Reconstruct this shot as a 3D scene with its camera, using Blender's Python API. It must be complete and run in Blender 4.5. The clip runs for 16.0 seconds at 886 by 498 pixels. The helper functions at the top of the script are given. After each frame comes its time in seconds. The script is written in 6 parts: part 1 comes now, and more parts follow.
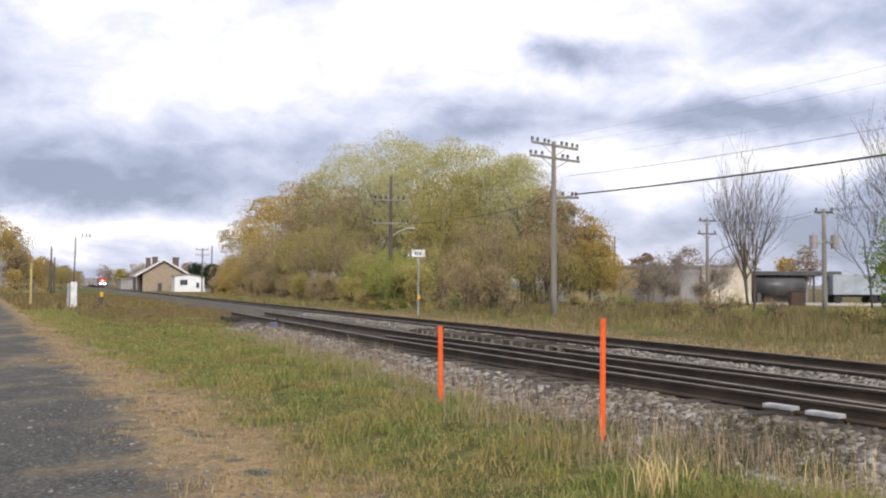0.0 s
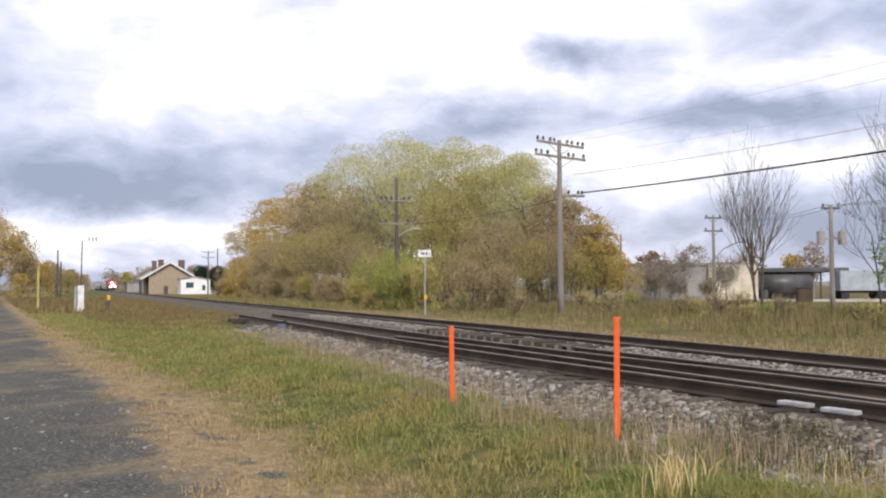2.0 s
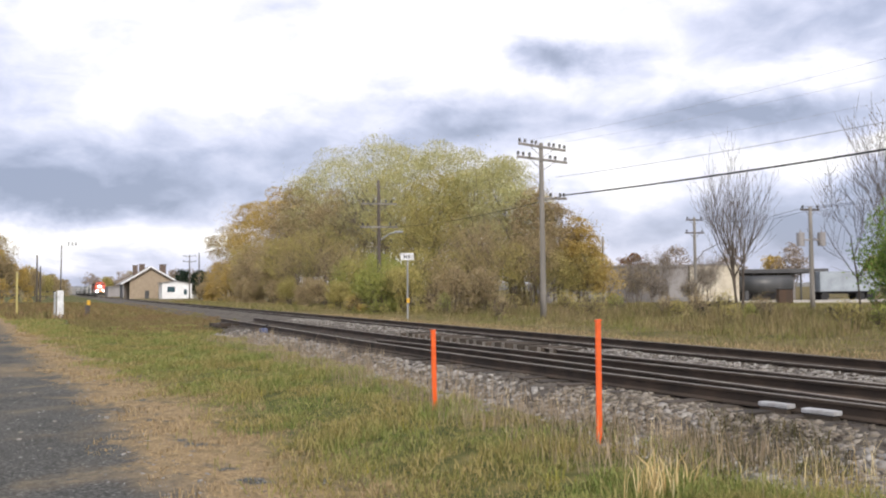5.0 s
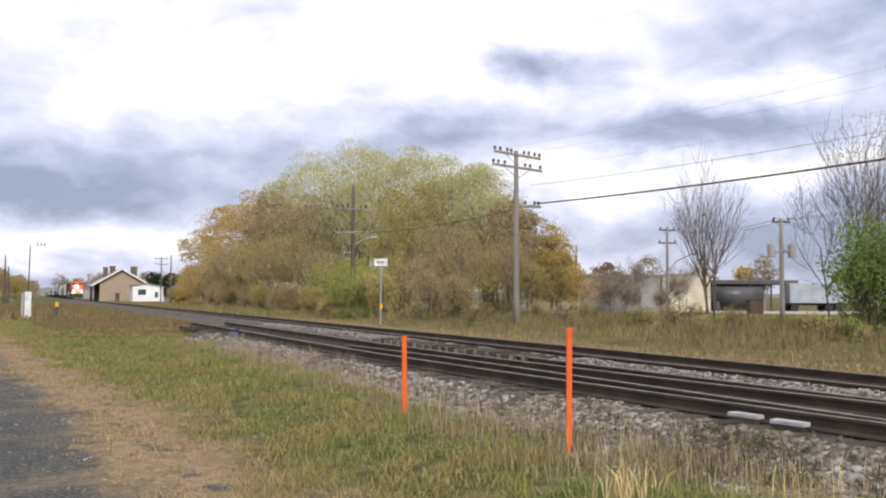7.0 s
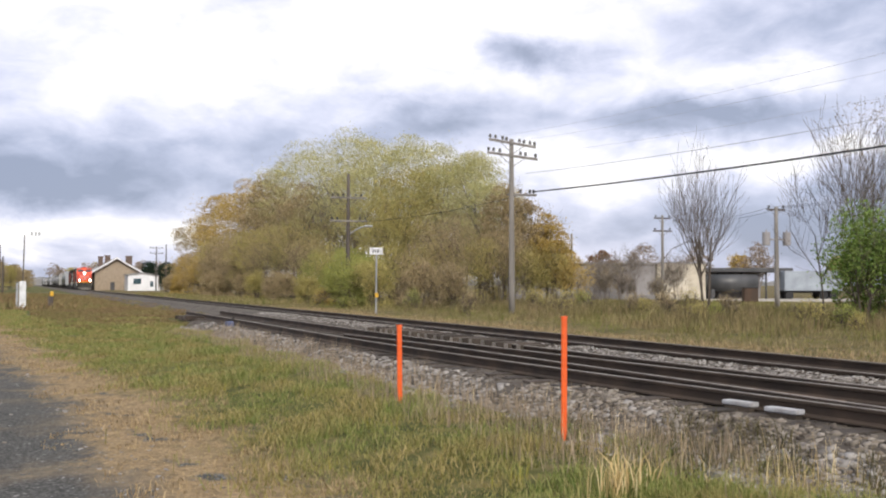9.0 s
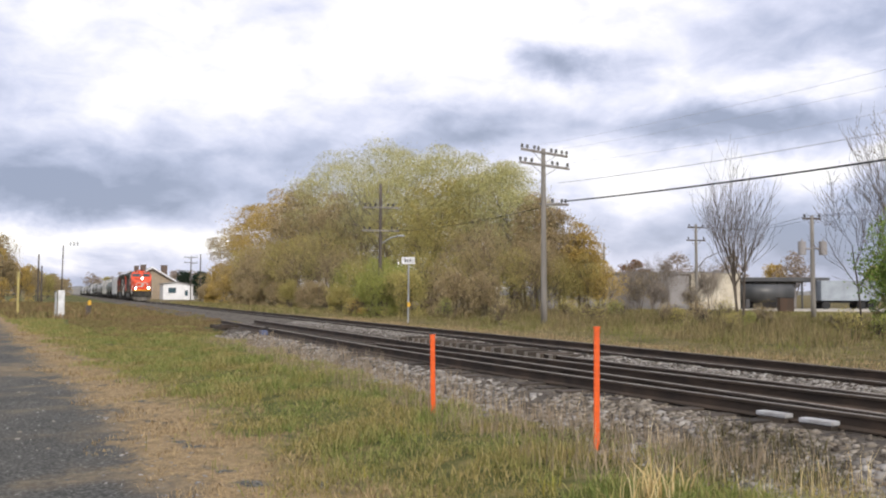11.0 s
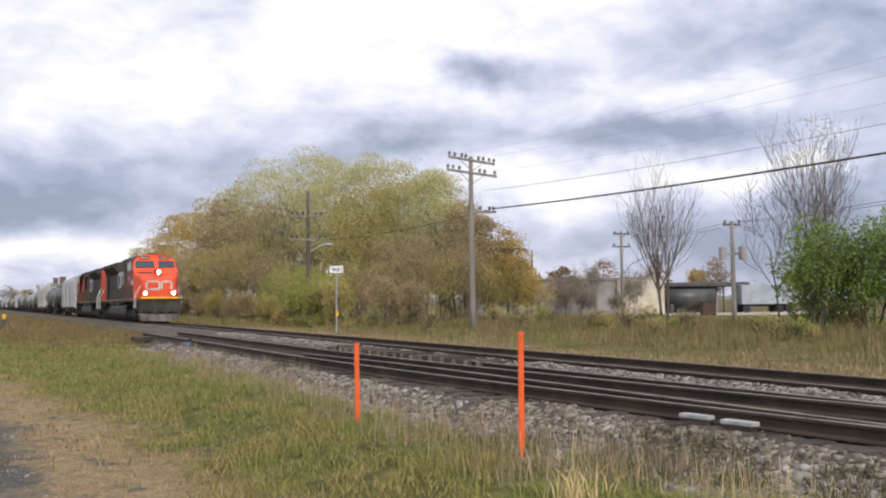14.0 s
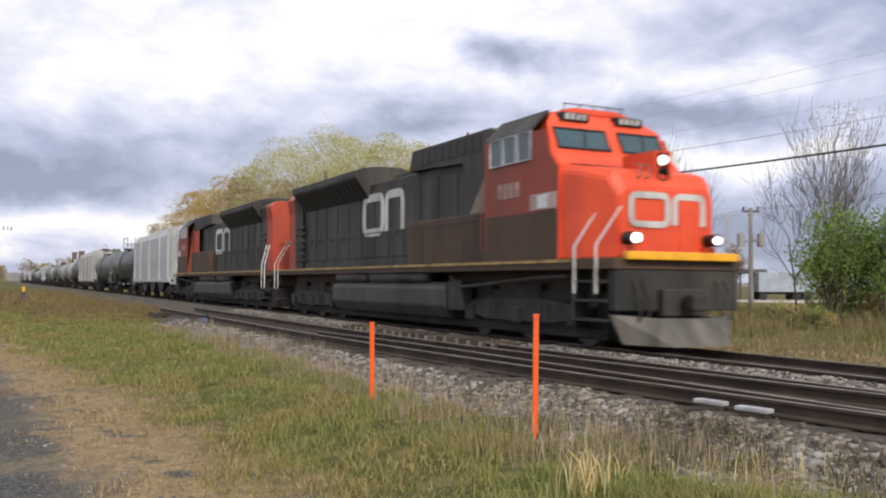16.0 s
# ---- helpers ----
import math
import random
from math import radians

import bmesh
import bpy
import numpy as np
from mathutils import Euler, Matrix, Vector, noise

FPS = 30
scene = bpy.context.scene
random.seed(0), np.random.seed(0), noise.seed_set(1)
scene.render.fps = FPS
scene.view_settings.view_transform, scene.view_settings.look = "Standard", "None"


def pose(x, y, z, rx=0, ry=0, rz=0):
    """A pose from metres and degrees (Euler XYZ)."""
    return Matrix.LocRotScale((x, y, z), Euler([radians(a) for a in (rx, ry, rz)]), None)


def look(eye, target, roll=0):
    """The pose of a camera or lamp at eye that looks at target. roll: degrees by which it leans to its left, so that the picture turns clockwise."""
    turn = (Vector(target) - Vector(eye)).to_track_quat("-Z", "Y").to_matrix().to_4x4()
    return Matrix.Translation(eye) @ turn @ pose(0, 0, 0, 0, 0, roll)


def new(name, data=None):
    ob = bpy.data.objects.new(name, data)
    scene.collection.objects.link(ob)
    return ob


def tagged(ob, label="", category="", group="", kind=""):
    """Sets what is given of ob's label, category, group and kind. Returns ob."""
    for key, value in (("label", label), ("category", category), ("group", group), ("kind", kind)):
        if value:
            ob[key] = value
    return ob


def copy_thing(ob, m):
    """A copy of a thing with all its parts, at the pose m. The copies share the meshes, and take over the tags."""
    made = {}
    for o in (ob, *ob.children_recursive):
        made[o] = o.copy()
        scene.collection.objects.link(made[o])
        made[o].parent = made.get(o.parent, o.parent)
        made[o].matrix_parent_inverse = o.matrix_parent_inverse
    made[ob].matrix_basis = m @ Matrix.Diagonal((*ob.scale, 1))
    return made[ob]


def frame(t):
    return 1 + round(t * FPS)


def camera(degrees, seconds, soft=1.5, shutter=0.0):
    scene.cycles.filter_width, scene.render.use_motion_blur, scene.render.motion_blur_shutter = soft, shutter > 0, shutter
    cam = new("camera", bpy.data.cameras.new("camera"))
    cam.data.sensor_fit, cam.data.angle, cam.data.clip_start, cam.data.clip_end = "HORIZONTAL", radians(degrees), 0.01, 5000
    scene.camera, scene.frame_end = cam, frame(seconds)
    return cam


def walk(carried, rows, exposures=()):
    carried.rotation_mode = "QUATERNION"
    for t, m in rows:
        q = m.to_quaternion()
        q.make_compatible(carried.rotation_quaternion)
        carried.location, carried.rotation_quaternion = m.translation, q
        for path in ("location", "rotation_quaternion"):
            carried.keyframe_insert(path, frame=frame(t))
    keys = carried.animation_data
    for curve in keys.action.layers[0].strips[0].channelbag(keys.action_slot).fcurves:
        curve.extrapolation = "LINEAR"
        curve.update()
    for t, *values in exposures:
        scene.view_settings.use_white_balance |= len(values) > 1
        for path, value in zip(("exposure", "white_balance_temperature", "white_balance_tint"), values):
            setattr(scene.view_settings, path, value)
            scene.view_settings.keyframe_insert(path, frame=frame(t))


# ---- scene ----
# x: the way the train runs; y: across the tracks, away from the camera; z: 0 at the top of the rails
cam = camera(52.2, 16.0, soft=2.1, shutter=0.2)
PATH = [
    (0, 0.134, -0.034, 1.199, 67.97, 2.39, 0.27),
    (0.5, 0.133, -0.060, 1.199, 67.49, 2.51, -0.38),
    (1, 0.085, -0.056, 1.196, 67.49, 2.24, -0.32),
    (1.5, 0.065, -0.066, 1.199, 67.92, 1.97, -0.14),
    (2, 0.072, -0.083, 1.198, 68.29, 2.39, -0.30),
    (2.5, 0.088, -0.095, 1.200, 68.25, 2.05, -0.23),
    (3, 0.045, -0.066, 1.193, 67.94, 2.13, -0.28),
    (3.5, 0.043, -0.056, 1.203, 67.63, 2.11, -0.50),
    (6, 0.048, -0.049, 1.199, 66.88, 2.89, -0.38),
    (6.5, 0.000, -0.021, 1.200, 66.29, 2.83, 0.08),
    (7, -0.007, -0.004, 1.198, 65.57, 2.98, 0.17),
    (7.5, -0.017, -0.004, 1.199, 65.71, 2.15, 0.16),
    (8, -0.022, 0.010, 1.200, 65.35, 2.16, 0.16),
    (10.5, 0.021, 0.006, 1.201, 65.81, 2.63, -0.36),
    (11, 0.076, -0.050, 1.210, 67.29, 2.84, 0.09),
    (11.5, 0.102, -0.051, 1.202, 66.91, 2.74, -0.41),
    (12, 0.070, -0.018, 1.204, 66.05, 2.59, 0.27),
    (12.5, 0.015, 0.018, 1.203, 64.97, 3.76, -0.34),
    (13, 0.046, 0.009, 1.201, 64.98, 4.06, -0.25),
    (13.5, 0.003, 0.056, 1.196, 63.56, 4.16, -0.84),
    (14, -0.034, 0.084, 1.195, 62.84, 3.35, -0.66),
    (14.5, -0.059, 0.091, 1.194, 63.30, 3.27, -0.49),
    (15, -0.035, 0.042, 1.198, 64.63, 2.60, 0.85),
    (15.5, -0.025, 0.036, 1.205, 64.27, 2.39, 0.13),
    (16, -0.032, 0.074, 1.184, 63.87, 2.18, 0.47),
]


def eye_pose(x, y, z, yaw, pitch, roll):
    a, b = radians(yaw), radians(pitch)
    way = Vector((-math.sin(a) * math.cos(b), math.cos(a) * math.cos(b), math.sin(b)))
    eye = Vector((x, y, z))
    return look(eye, eye + way, roll)


walk(cam, [(t, eye_pose(*v)) for t, *v in PATH], [(0.0, 0.02), (3.5, 0.12), (7.0, 0.06), (8.0, 0.06), (11.0, 0.0), (13.0, -0.06), (14.0, -0.07), (16.0, -0.06)])

# ---- sky, sun, exposure ----
SUN_AZ, SUN_EL = radians(-62), radians(34)      # towards +x, and a little behind the camera


def make_world():
    w = bpy.data.worlds.new("overcast_sky")
    scene.world = w
    w.use_nodes = True
    nt = w.node_tree
    nt.nodes.clear()
    N, L = nt.nodes.new, nt.links.new

    def put(sock, v):
        if isinstance(v, (int, float)):
            sock.default_value = v
        else:
            L(v, sock)

    def mth(op, a, b=0.0, c=0.0):
        n = N("ShaderNodeMath")
        n.operation = op
        for s, v in zip(n.inputs, (a, b, c)):
            put(s, v)
        return n.outputs[0]

    tc = N("ShaderNodeTexCoord")
    sep = N("ShaderNodeSeparateXYZ")
    L(tc.outputs["Generated"], sep.inputs[0])
    X, Y, Z = sep.outputs
    c, s = math.cos(radians(66)), math.sin(radians(66))
    ahead = mth("ADD", mth("MULTIPLY", X, -s), mth("MULTIPLY", Y, c))
    right = mth("ADD", mth("MULTIPLY", X, c), mth("MULTIPLY", Y, s))
    az = mth("MULTIPLY", mth("ARCTAN2", right, ahead), 57.2958)
    el = mth("MULTIPLY", mth("ARCSINE", Z), 57.2958)

    def noise_at(scale, sx, sy, detail, rough, seed):
        comb = N("ShaderNodeCombineXYZ")
        put(comb.inputs[0], mth("MULTIPLY", az, 0.1 * sx))
        put(comb.inputs[1], mth("MULTIPLY", el, 0.1 * sy))
        comb.inputs[2].default_value = seed
        n = N("ShaderNodeTexNoise")
        n.inputs["Scale"].default_value = scale
        n.inputs["Detail"].default_value = detail
        n.inputs["Roughness"].default_value = rough
        n.inputs["Distortion"].default_value = 0.35
        L(comb.outputs[0], n.inputs["Vector"])
        return n.outputs["Fac"]

    warp = mth("MULTIPLY", mth("SUBTRACT", noise_at(1.6, 1, 1.6, 6, 0.6, 3.1), 0.5), 8.0)
    warp2 = mth("MULTIPLY", mth("SUBTRACT", noise_at(1.6, 1, 1.6, 6, 0.6, 7.7), 0.5), 4.0)

    def bank(a0, e0, wa, we, amount):
        """A bank of darker cloud: azimuth, height, half widths in degrees."""
        u = mth("DIVIDE", mth("SUBTRACT", mth("ADD", az, warp), a0), wa)
        v = mth("DIVIDE", mth("SUBTRACT", mth("ADD", el, warp2), e0), we)
        q = mth("ADD", mth("POWER", mth("ABSOLUTE", u), 2.0), mth("POWER", mth("ABSOLUTE", v), 2.0))
        return mth("MULTIPLY", mth("POWER", 2.718, mth("MULTIPLY", q, -1.0)), amount)

    dark = mth("MULTIPLY", mth("SUBTRACT", noise_at(0.75, 1.0, 2.0, 8, 0.55, 0.4), 0.30), 1.3)
    for b in BANKS:
        dark = mth("ADD", dark, bank(*b))
    dark = mth("ADD", dark, mth("MULTIPLY", mth("SUBTRACT", noise_at(2.6, 1.0, 1.9, 7, 0.55, 5.0), 0.5), 0.85))
    ramp = N("ShaderNodeValToRGB")
    L(dark, ramp.inputs[0])
    e = ramp.color_ramp.elements
    e[0].position, e[0].color = 0.0, (1.09, 1.08, 1.07, 1)
    e[1].position, e[1].color = 1.0, (0.31, 0.36, 0.50, 1)
    for p, col in ((0.2, (0.91, 0.91, 0.98, 1)), (0.42, (0.70, 0.73, 0.90, 1)), (0.72, (0.47, 0.52, 0.69, 1))):
        k = e.new(p)
        k.color = col
    sky = N("ShaderNodeTexSky")
    sky.sky_type, sky.sun_disc = "NISHITA", False
    sky.sun_elevation, sky.sun_rotation = SUN_EL, SUN_AZ
    lift = N("ShaderNodeMix")
    lift.data_type = "RGBA"
    lift.blend_type = "ADD"
    lift.inputs[0].default_value = 0.006
    L(ramp.outputs[0], lift.inputs[6])
    L(sky.outputs[0], lift.inputs[7])
    bg = N("ShaderNodeBackground")
    L(lift.outputs[2], bg.inputs[0])
    bg.inputs[1].default_value = 1.0
    out = N("ShaderNodeOutputWorld")
    L(bg.outputs[0], out.inputs[0])


# azimuth from the view's middle, height, half widths, darkness
BANKS = [(-23, 6.3, 15, 2.4, 0.68), (-10, 9, 13, 2.2, 0.22), (6.2, 14.2, 3.6, 1.1, 0.8), (-0.5, 10.6, 5, 1.3, 0.5), (16.5, 10.0, 8, 1.3, 0.8), (28, 15.0, 10, 3.0, 0.55),
         (20, 3.2, 15, 2.6, 0.62), (-24, 3.0, 14, 1.1, -0.3), (25, 7.6, 6, 0.9, -0.35), (0, 18, 14, 4, -0.2), (-15, 15, 9, 4, -0.22), (-30, 12, 6, 4, 0.3), (9, 7.0, 7, 1.8, -0.38), (21, 12.6, 5, 1.0, -0.3), (-27, 3.6, 12, 1.2, -0.25), (-25, 0.8, 8, 1.0, 0.6), (30, 4.6, 9, 3.6, 0.5)]
make_world()
sun = new("sun", bpy.data.lights.new("sun", "SUN"))
sun.data.energy, sun.data.angle, sun.data.color = 3.0, radians(14), (1.0, 0.93, 0.82)
sun.matrix_world = look((0, 0, 60), Vector((0, 0, 60)) - Vector((math.cos(SUN_EL) * math.sin(-SUN_AZ), -math.cos(SUN_EL) * math.cos(-SUN_AZ) * 0.3, math.sin(SUN_EL))))

# ---- materials ----


def mat(name, col, rough=0.7, metal=0.0, col2=None, scale=3.0, grain=40.0, bump=0.15, vary=0.0, streak=1.0, emit=0.0):
    """A surface with two scales of variation: large stains towards col2, fine grain; streak > 1 draws the stains out downwards."""
    m = bpy.data.materials.new(name)
    m.use_nodes = True
    nt = m.node_tree
    N, L = nt.nodes.new, nt.links.new
    b = nt.nodes["Principled BSDF"]
    b.inputs["Roughness"].default_value = rough
    b.inputs["Metallic"].default_value = metal
    tc = N("ShaderNodeTexCoord")
    mp = N("ShaderNodeMapping")
    mp.inputs["Scale"].default_value = (1, 1, 1 / streak)
    L(tc.outputs["Object"], mp.inputs[0])
    n1, n2 = N("ShaderNodeTexNoise"), N("ShaderNodeTexNoise")
    n1.inputs["Scale"].default_value, n1.inputs["Detail"].default_value = scale, 6
    n2.inputs["Scale"].default_value, n2.inputs["Detail"].default_value = grain, 4
    L(mp.outputs[0], n1.inputs["Vector"])
    L(tc.outputs["Object"], n2.inputs["Vector"])
    r = N("ShaderNodeValToRGB")
    r.color_ramp.elements[0].position, r.color_ramp.elements[1].position = 0.36, 0.68
    c2 = col2 or tuple(v * 0.72 for v in col)
    r.color_ramp.elements[0].color, r.color_ramp.elements[1].color = (*col, 1), (*c2, 1)
    L(n1.outputs["Fac"], r.inputs[0])
    mx = N("ShaderNodeMix")
    mx.data_type, mx.blend_type = "RGBA", "MULTIPLY"
    mx.inputs[0].default_value = 1.0
    g = N("ShaderNodeMapRange")
    g.inputs[3].default_value, g.inputs[4].default_value = 0.75, 1.25
    L(n2.outputs["Fac"], g.inputs[0])
    L(r.outputs[0], mx.inputs[6])
    L(g.outputs[0], mx.inputs[7])
    last = mx.outputs[2]
    if vary:
        oi, hs, mr = N("ShaderNodeObjectInfo"), N("ShaderNodeHueSaturation"), N("ShaderNodeMapRange")
        mr.inputs[3].default_value, mr.inputs[4].default_value = 1 - vary, 1 + vary
        L(oi.outputs["Random"], mr.inputs[0])
        L(mr.outputs[0], hs.inputs["Value"])
        L(last, hs.inputs["Color"])
        last = hs.outputs[0]
    L(last, b.inputs["Base Color"])
    if bump:
        bp = N("ShaderNodeBump")
        bp.inputs["Strength"].default_value, bp.inputs["Distance"].default_value = bump, 0.02
        L(n2.outputs["Fac"], bp.inputs["Height"])
        L(bp.outputs[0], b.inputs["Normal"])
    if emit:
        b.inputs["Emission Color"].default_value = (*col, 1)
        b.inputs["Emission Strength"].default_value = emit
    return m


def mat_islands(name, cols, rough=0.75, bump=0.0, translucent=0.0, patch=0.0, cols_b=None):
    """Blades, leaves and stones: each piece takes its own colour out of a range; patches drift between two ranges."""
    m = bpy.data.materials.new(name)
    m.use_nodes = True
    nt = m.node_tree
    N, L = nt.nodes.new, nt.links.new
    b = nt.nodes["Principled BSDF"]
    b.inputs["Roughness"].default_value = rough
    b.inputs["Specular IOR Level"].default_value = 0.25
    geo = N("ShaderNodeNewGeometry")

    def ramp(cs):
        r = N("ShaderNodeValToRGB")
        e = r.color_ramp.elements
        e[0].color, e[1].color = (*cs[0], 1), (*cs[-1], 1)
        for i, col in enumerate(cs[1:-1], 1):
            e.new(i / (len(cs) - 1)).color = (*col, 1)
        L(geo.outputs["Random Per Island"], r.inputs[0])
        return r.outputs[0]

    last = ramp(cols)
    if cols_b:
        tc, n = N("ShaderNodeTexCoord"), N("ShaderNodeTexNoise")
        n.inputs["Scale"].default_value, n.inputs["Detail"].default_value = patch, 4
        L(tc.outputs["Object"], n.inputs["Vector"])
        mr, mx = N("ShaderNodeMapRange"), N("ShaderNodeMix")
        mr.inputs[1].default_value, mr.inputs[2].default_value = 0.42, 0.6
        mx.data_type = "RGBA"
        L(n.outputs["Fac"], mr.inputs[0])
        L(mr.outputs[0], mx.inputs[0])
        L(last, mx.inputs[6])
        L(ramp(cols_b), mx.inputs[7])
        last = mx.outputs[2]
    L(last, b.inputs["Base Color"])
    if translucent:
        tr, ms = N("ShaderNodeBsdfTranslucent"), N("ShaderNodeMixShader")
        ms.inputs[0].default_value = translucent
        L(last, tr.inputs[0])
        L(b.outputs[0], ms.inputs[1])
        L(tr.outputs[0], ms.inputs[2])
        L(ms.outputs[0], nt.nodes["Material Output"].inputs[0])
    return m


def mat_ground():
    """Gravel road, dead grass along it, green verge and olive field, told apart by place, with ragged borders."""
    m = bpy.data.materials.new("ground_cover")
    m.use_nodes = True
    nt = m.node_tree
    N, L = nt.nodes.new, nt.links.new
    b = nt.nodes["Principled BSDF"]
    b.inputs["Roughness"].default_value = 0.95
    b.inputs["Specular IOR Level"].default_value = 0.15
    tc = N("ShaderNodeTexCoord")
    sep = N("ShaderNodeSeparateXYZ")
    L(tc.outputs["Object"], sep.inputs[0])

    def mth(op, a, c=0.0):
        n = N("ShaderNodeMath")
        n.operation = op
        for s, v in zip(n.inputs, (a, c)):
            if isinstance(v, (int, float)):
                s.default_value = v
            else:
                L(v, s)
        return n.outputs[0]

    def nz(scale, detail=5):
        n = N("ShaderNodeTexNoise")
        n.inputs["Scale"].default_value, n.inputs["Detail"].default_value = scale, detail
        n.inputs["Roughness"].default_value = 0.6
        L(tc.outputs["Object"], n.inputs["Vector"])
        return n.outputs["Fac"]

    def ramp(f, *stops):
        r = N("ShaderNodeValToRGB")
        e = r.color_ramp.elements
        (e[0].position, c0), (e[1].position, c1) = stops[0], stops[-1]
        e[0].color, e[1].color = (*c0, 1), (*c1, 1)
        for p, c in stops[1:-1]:
            e.new(p).color = (*c, 1)
        L(f, r.inputs[0])
        return r.outputs[0]

    def mix(f, a, c):
        n = N("ShaderNodeMix")
        n.data_type = "RGBA"
        L(f, n.inputs[0]), L(a, n.inputs[6]), L(c, n.inputs[7])
        return n.outputs[2]

    def step(v, lo, hi):
        r = N("ShaderNodeMapRange")
        r.interpolation_type = "SMOOTHSTEP"
        r.inputs[1].default_value, r.inputs[2].default_value = lo, hi
        L(v, r.inputs[0])
        return r.outputs[0]

    e = mth("SUBTRACT", mth("SUBTRACT", sep.outputs[1], 1.6), mth("MULTIPLY", sep.outputs[0], 0.09))
    e = mth("ADD", e, mth("MULTIPLY", mth("SUBTRACT", nz(0.9), 0.5), 1.7))
    e = mth("ADD", e, mth("MULTIPLY", mth("SUBTRACT", nz(6.0), 0.5), 1.3))
    road = ramp(nz(1.3), (0.3, (0.045, 0.045, 0.043)), (0.55, (0.08, 0.078, 0.073)), (0.8, (0.16, 0.14, 0.11)))
    grit = ramp(nz(30, 4), (0.36, (0.025, 0.025, 0.024)), (0.52, (0.085, 0.085, 0.08)), (0.72, (0.32, 0.315, 0.295)))
    half = N("ShaderNodeValue")
    half.outputs[0].default_value = 0.5
    road = mix(half.outputs[0], road, grit)
    dirt = ramp(nz(9, 4), (0.3, (0.12, 0.095, 0.065)), (0.7, (0.26, 0.205, 0.14)))
    road = mix(step(nz(0.55, 6), 0.46, 0.70), road, dirt)
    tan = ramp(nz(5), (0.3, (0.10, 0.072, 0.042)), (0.5, (0.26, 0.185, 0.105)), (0.7, (0.38, 0.28, 0.16)))
    green = ramp(nz(2.5), (0.3, (0.035, 0.042, 0.014)), (0.5, (0.085, 0.088, 0.028)), (0.72, (0.20, 0.16, 0.07)))
    field = ramp(nz(0.6), (0.3, (0.075, 0.068, 0.026)), (0.5, (0.125, 0.10, 0.045)), (0.7, (0.185, 0.145, 0.07)))
    tan2 = ramp(nz(24, 4), (0.34, (0.055, 0.042, 0.026)), (0.5, (0.27, 0.195, 0.105)), (0.7, (0.45, 0.34, 0.20)))
    tan = mix(half.outputs[0], tan, tan2)
    col = mix(step(e, -0.3, 0.35), road, tan)
    bare = mth("MULTIPLY", step(nz(1.5, 5), 0.56, 0.64), step(e, 0.2, 0.6))
    col = mix(bare, col, grit)
    col = mix(step(e, 0.8, 2.0), col, green)
    col = mix(step(sep.outputs[1], 12.0, 14.0), col, field)
    L(col, b.inputs["Base Color"])
    bp = N("ShaderNodeBump")
    bp.inputs["Strength"].default_value, bp.inputs["Distance"].default_value = 0.9, 0.03
    L(nz(30, 4), bp.inputs["Height"])
    L(bp.outputs[0], b.inputs["Normal"])
    return m


M_GROUND = mat_ground()
M_BALLAST = mat("ballast", (0.10, 0.085, 0.068), 0.95, col2=(0.045, 0.036, 0.029), scale=1.6, grain=26, bump=1.0)
M_STONE = mat_islands("ballast_stone", [(0.10, 0.092, 0.085), (0.22, 0.205, 0.19), (0.38, 0.36, 0.335), (0.19, 0.162, 0.135)], 0.9)
M_STONE_DULL = mat_islands("dull_stone", [(0.08, 0.068, 0.055), (0.16, 0.138, 0.112), (0.29, 0.26, 0.225), (0.14, 0.11, 0.08)], 0.95)
M_STONE_DARK = mat_islands("fouled_stone", [(0.04, 0.033, 0.027), (0.085, 0.07, 0.058), (0.15, 0.13, 0.11)], 0.95)
M_GRIT = mat_islands("road_gravel", [(0.05, 0.05, 0.055), (0.12, 0.12, 0.125), (0.20, 0.19, 0.19), (0.34, 0.33, 0.32)], 0.9)
M_TIE = mat("tie_wood", (0.034, 0.026, 0.021), 0.9, col2=(0.085, 0.066, 0.05), scale=2, grain=30, bump=0.5, vary=0.5)
M_TIE_GREY = mat("weathered_tie_wood", (0.30, 0.265, 0.22), 0.9, col2=(0.11, 0.092, 0.075), scale=2, grain=30, bump=0.5, vary=0.25)
M_RAIL = mat("rail_rust", (0.030, 0.022, 0.017), 0.85, 0.1, col2=(0.065, 0.044, 0.031), scale=2, grain=60)
M_HEAD = mat("rail_head", (0.22, 0.195, 0.165), 0.55, 0.3, col2=(0.10, 0.08, 0.065), scale=3, grain=80, bump=0.05)
M_PLANK = mat("old_plank", (0.125, 0.068, 0.036), 0.9, col2=(0.07, 0.042, 0.026), scale=3, grain=25, bump=0.4)
M_WHITE = mat("white_paint", (0.72, 0.73, 0.76), 0.6, col2=(0.5, 0.5, 0.52), scale=4, grain=30, bump=0.1)
M_ORANGE = mat("orange_plastic", (0.86, 0.13, 0.02), 0.5, col2=(0.74, 0.11, 0.02), scale=3, grain=30, bump=0.05)
M_POLE = mat("pole_wood", (0.25, 0.232, 0.215), 0.9, col2=(0.15, 0.138, 0.125), scale=2, grain=20, bump=0.4, streak=8)
M_POLE_DARK = mat("pole_dark", (0.075, 0.062, 0.055), 0.9, col2=(0.12, 0.10, 0.085), scale=2, grain=20, bump=0.4, streak=8)
M_WIRE = mat("cable", (0.02, 0.02, 0.022), 0.6, scale=5, grain=20, bump=0)
M_WIRE_GREY = mat("grey_wire", (0.46, 0.47, 0.52), 0.6, 0.0, scale=5, grain=20, bump=0)
M_INSUL = mat("insulator", (0.025, 0.023, 0.026), 0.3, scale=5, grain=20, bump=0)
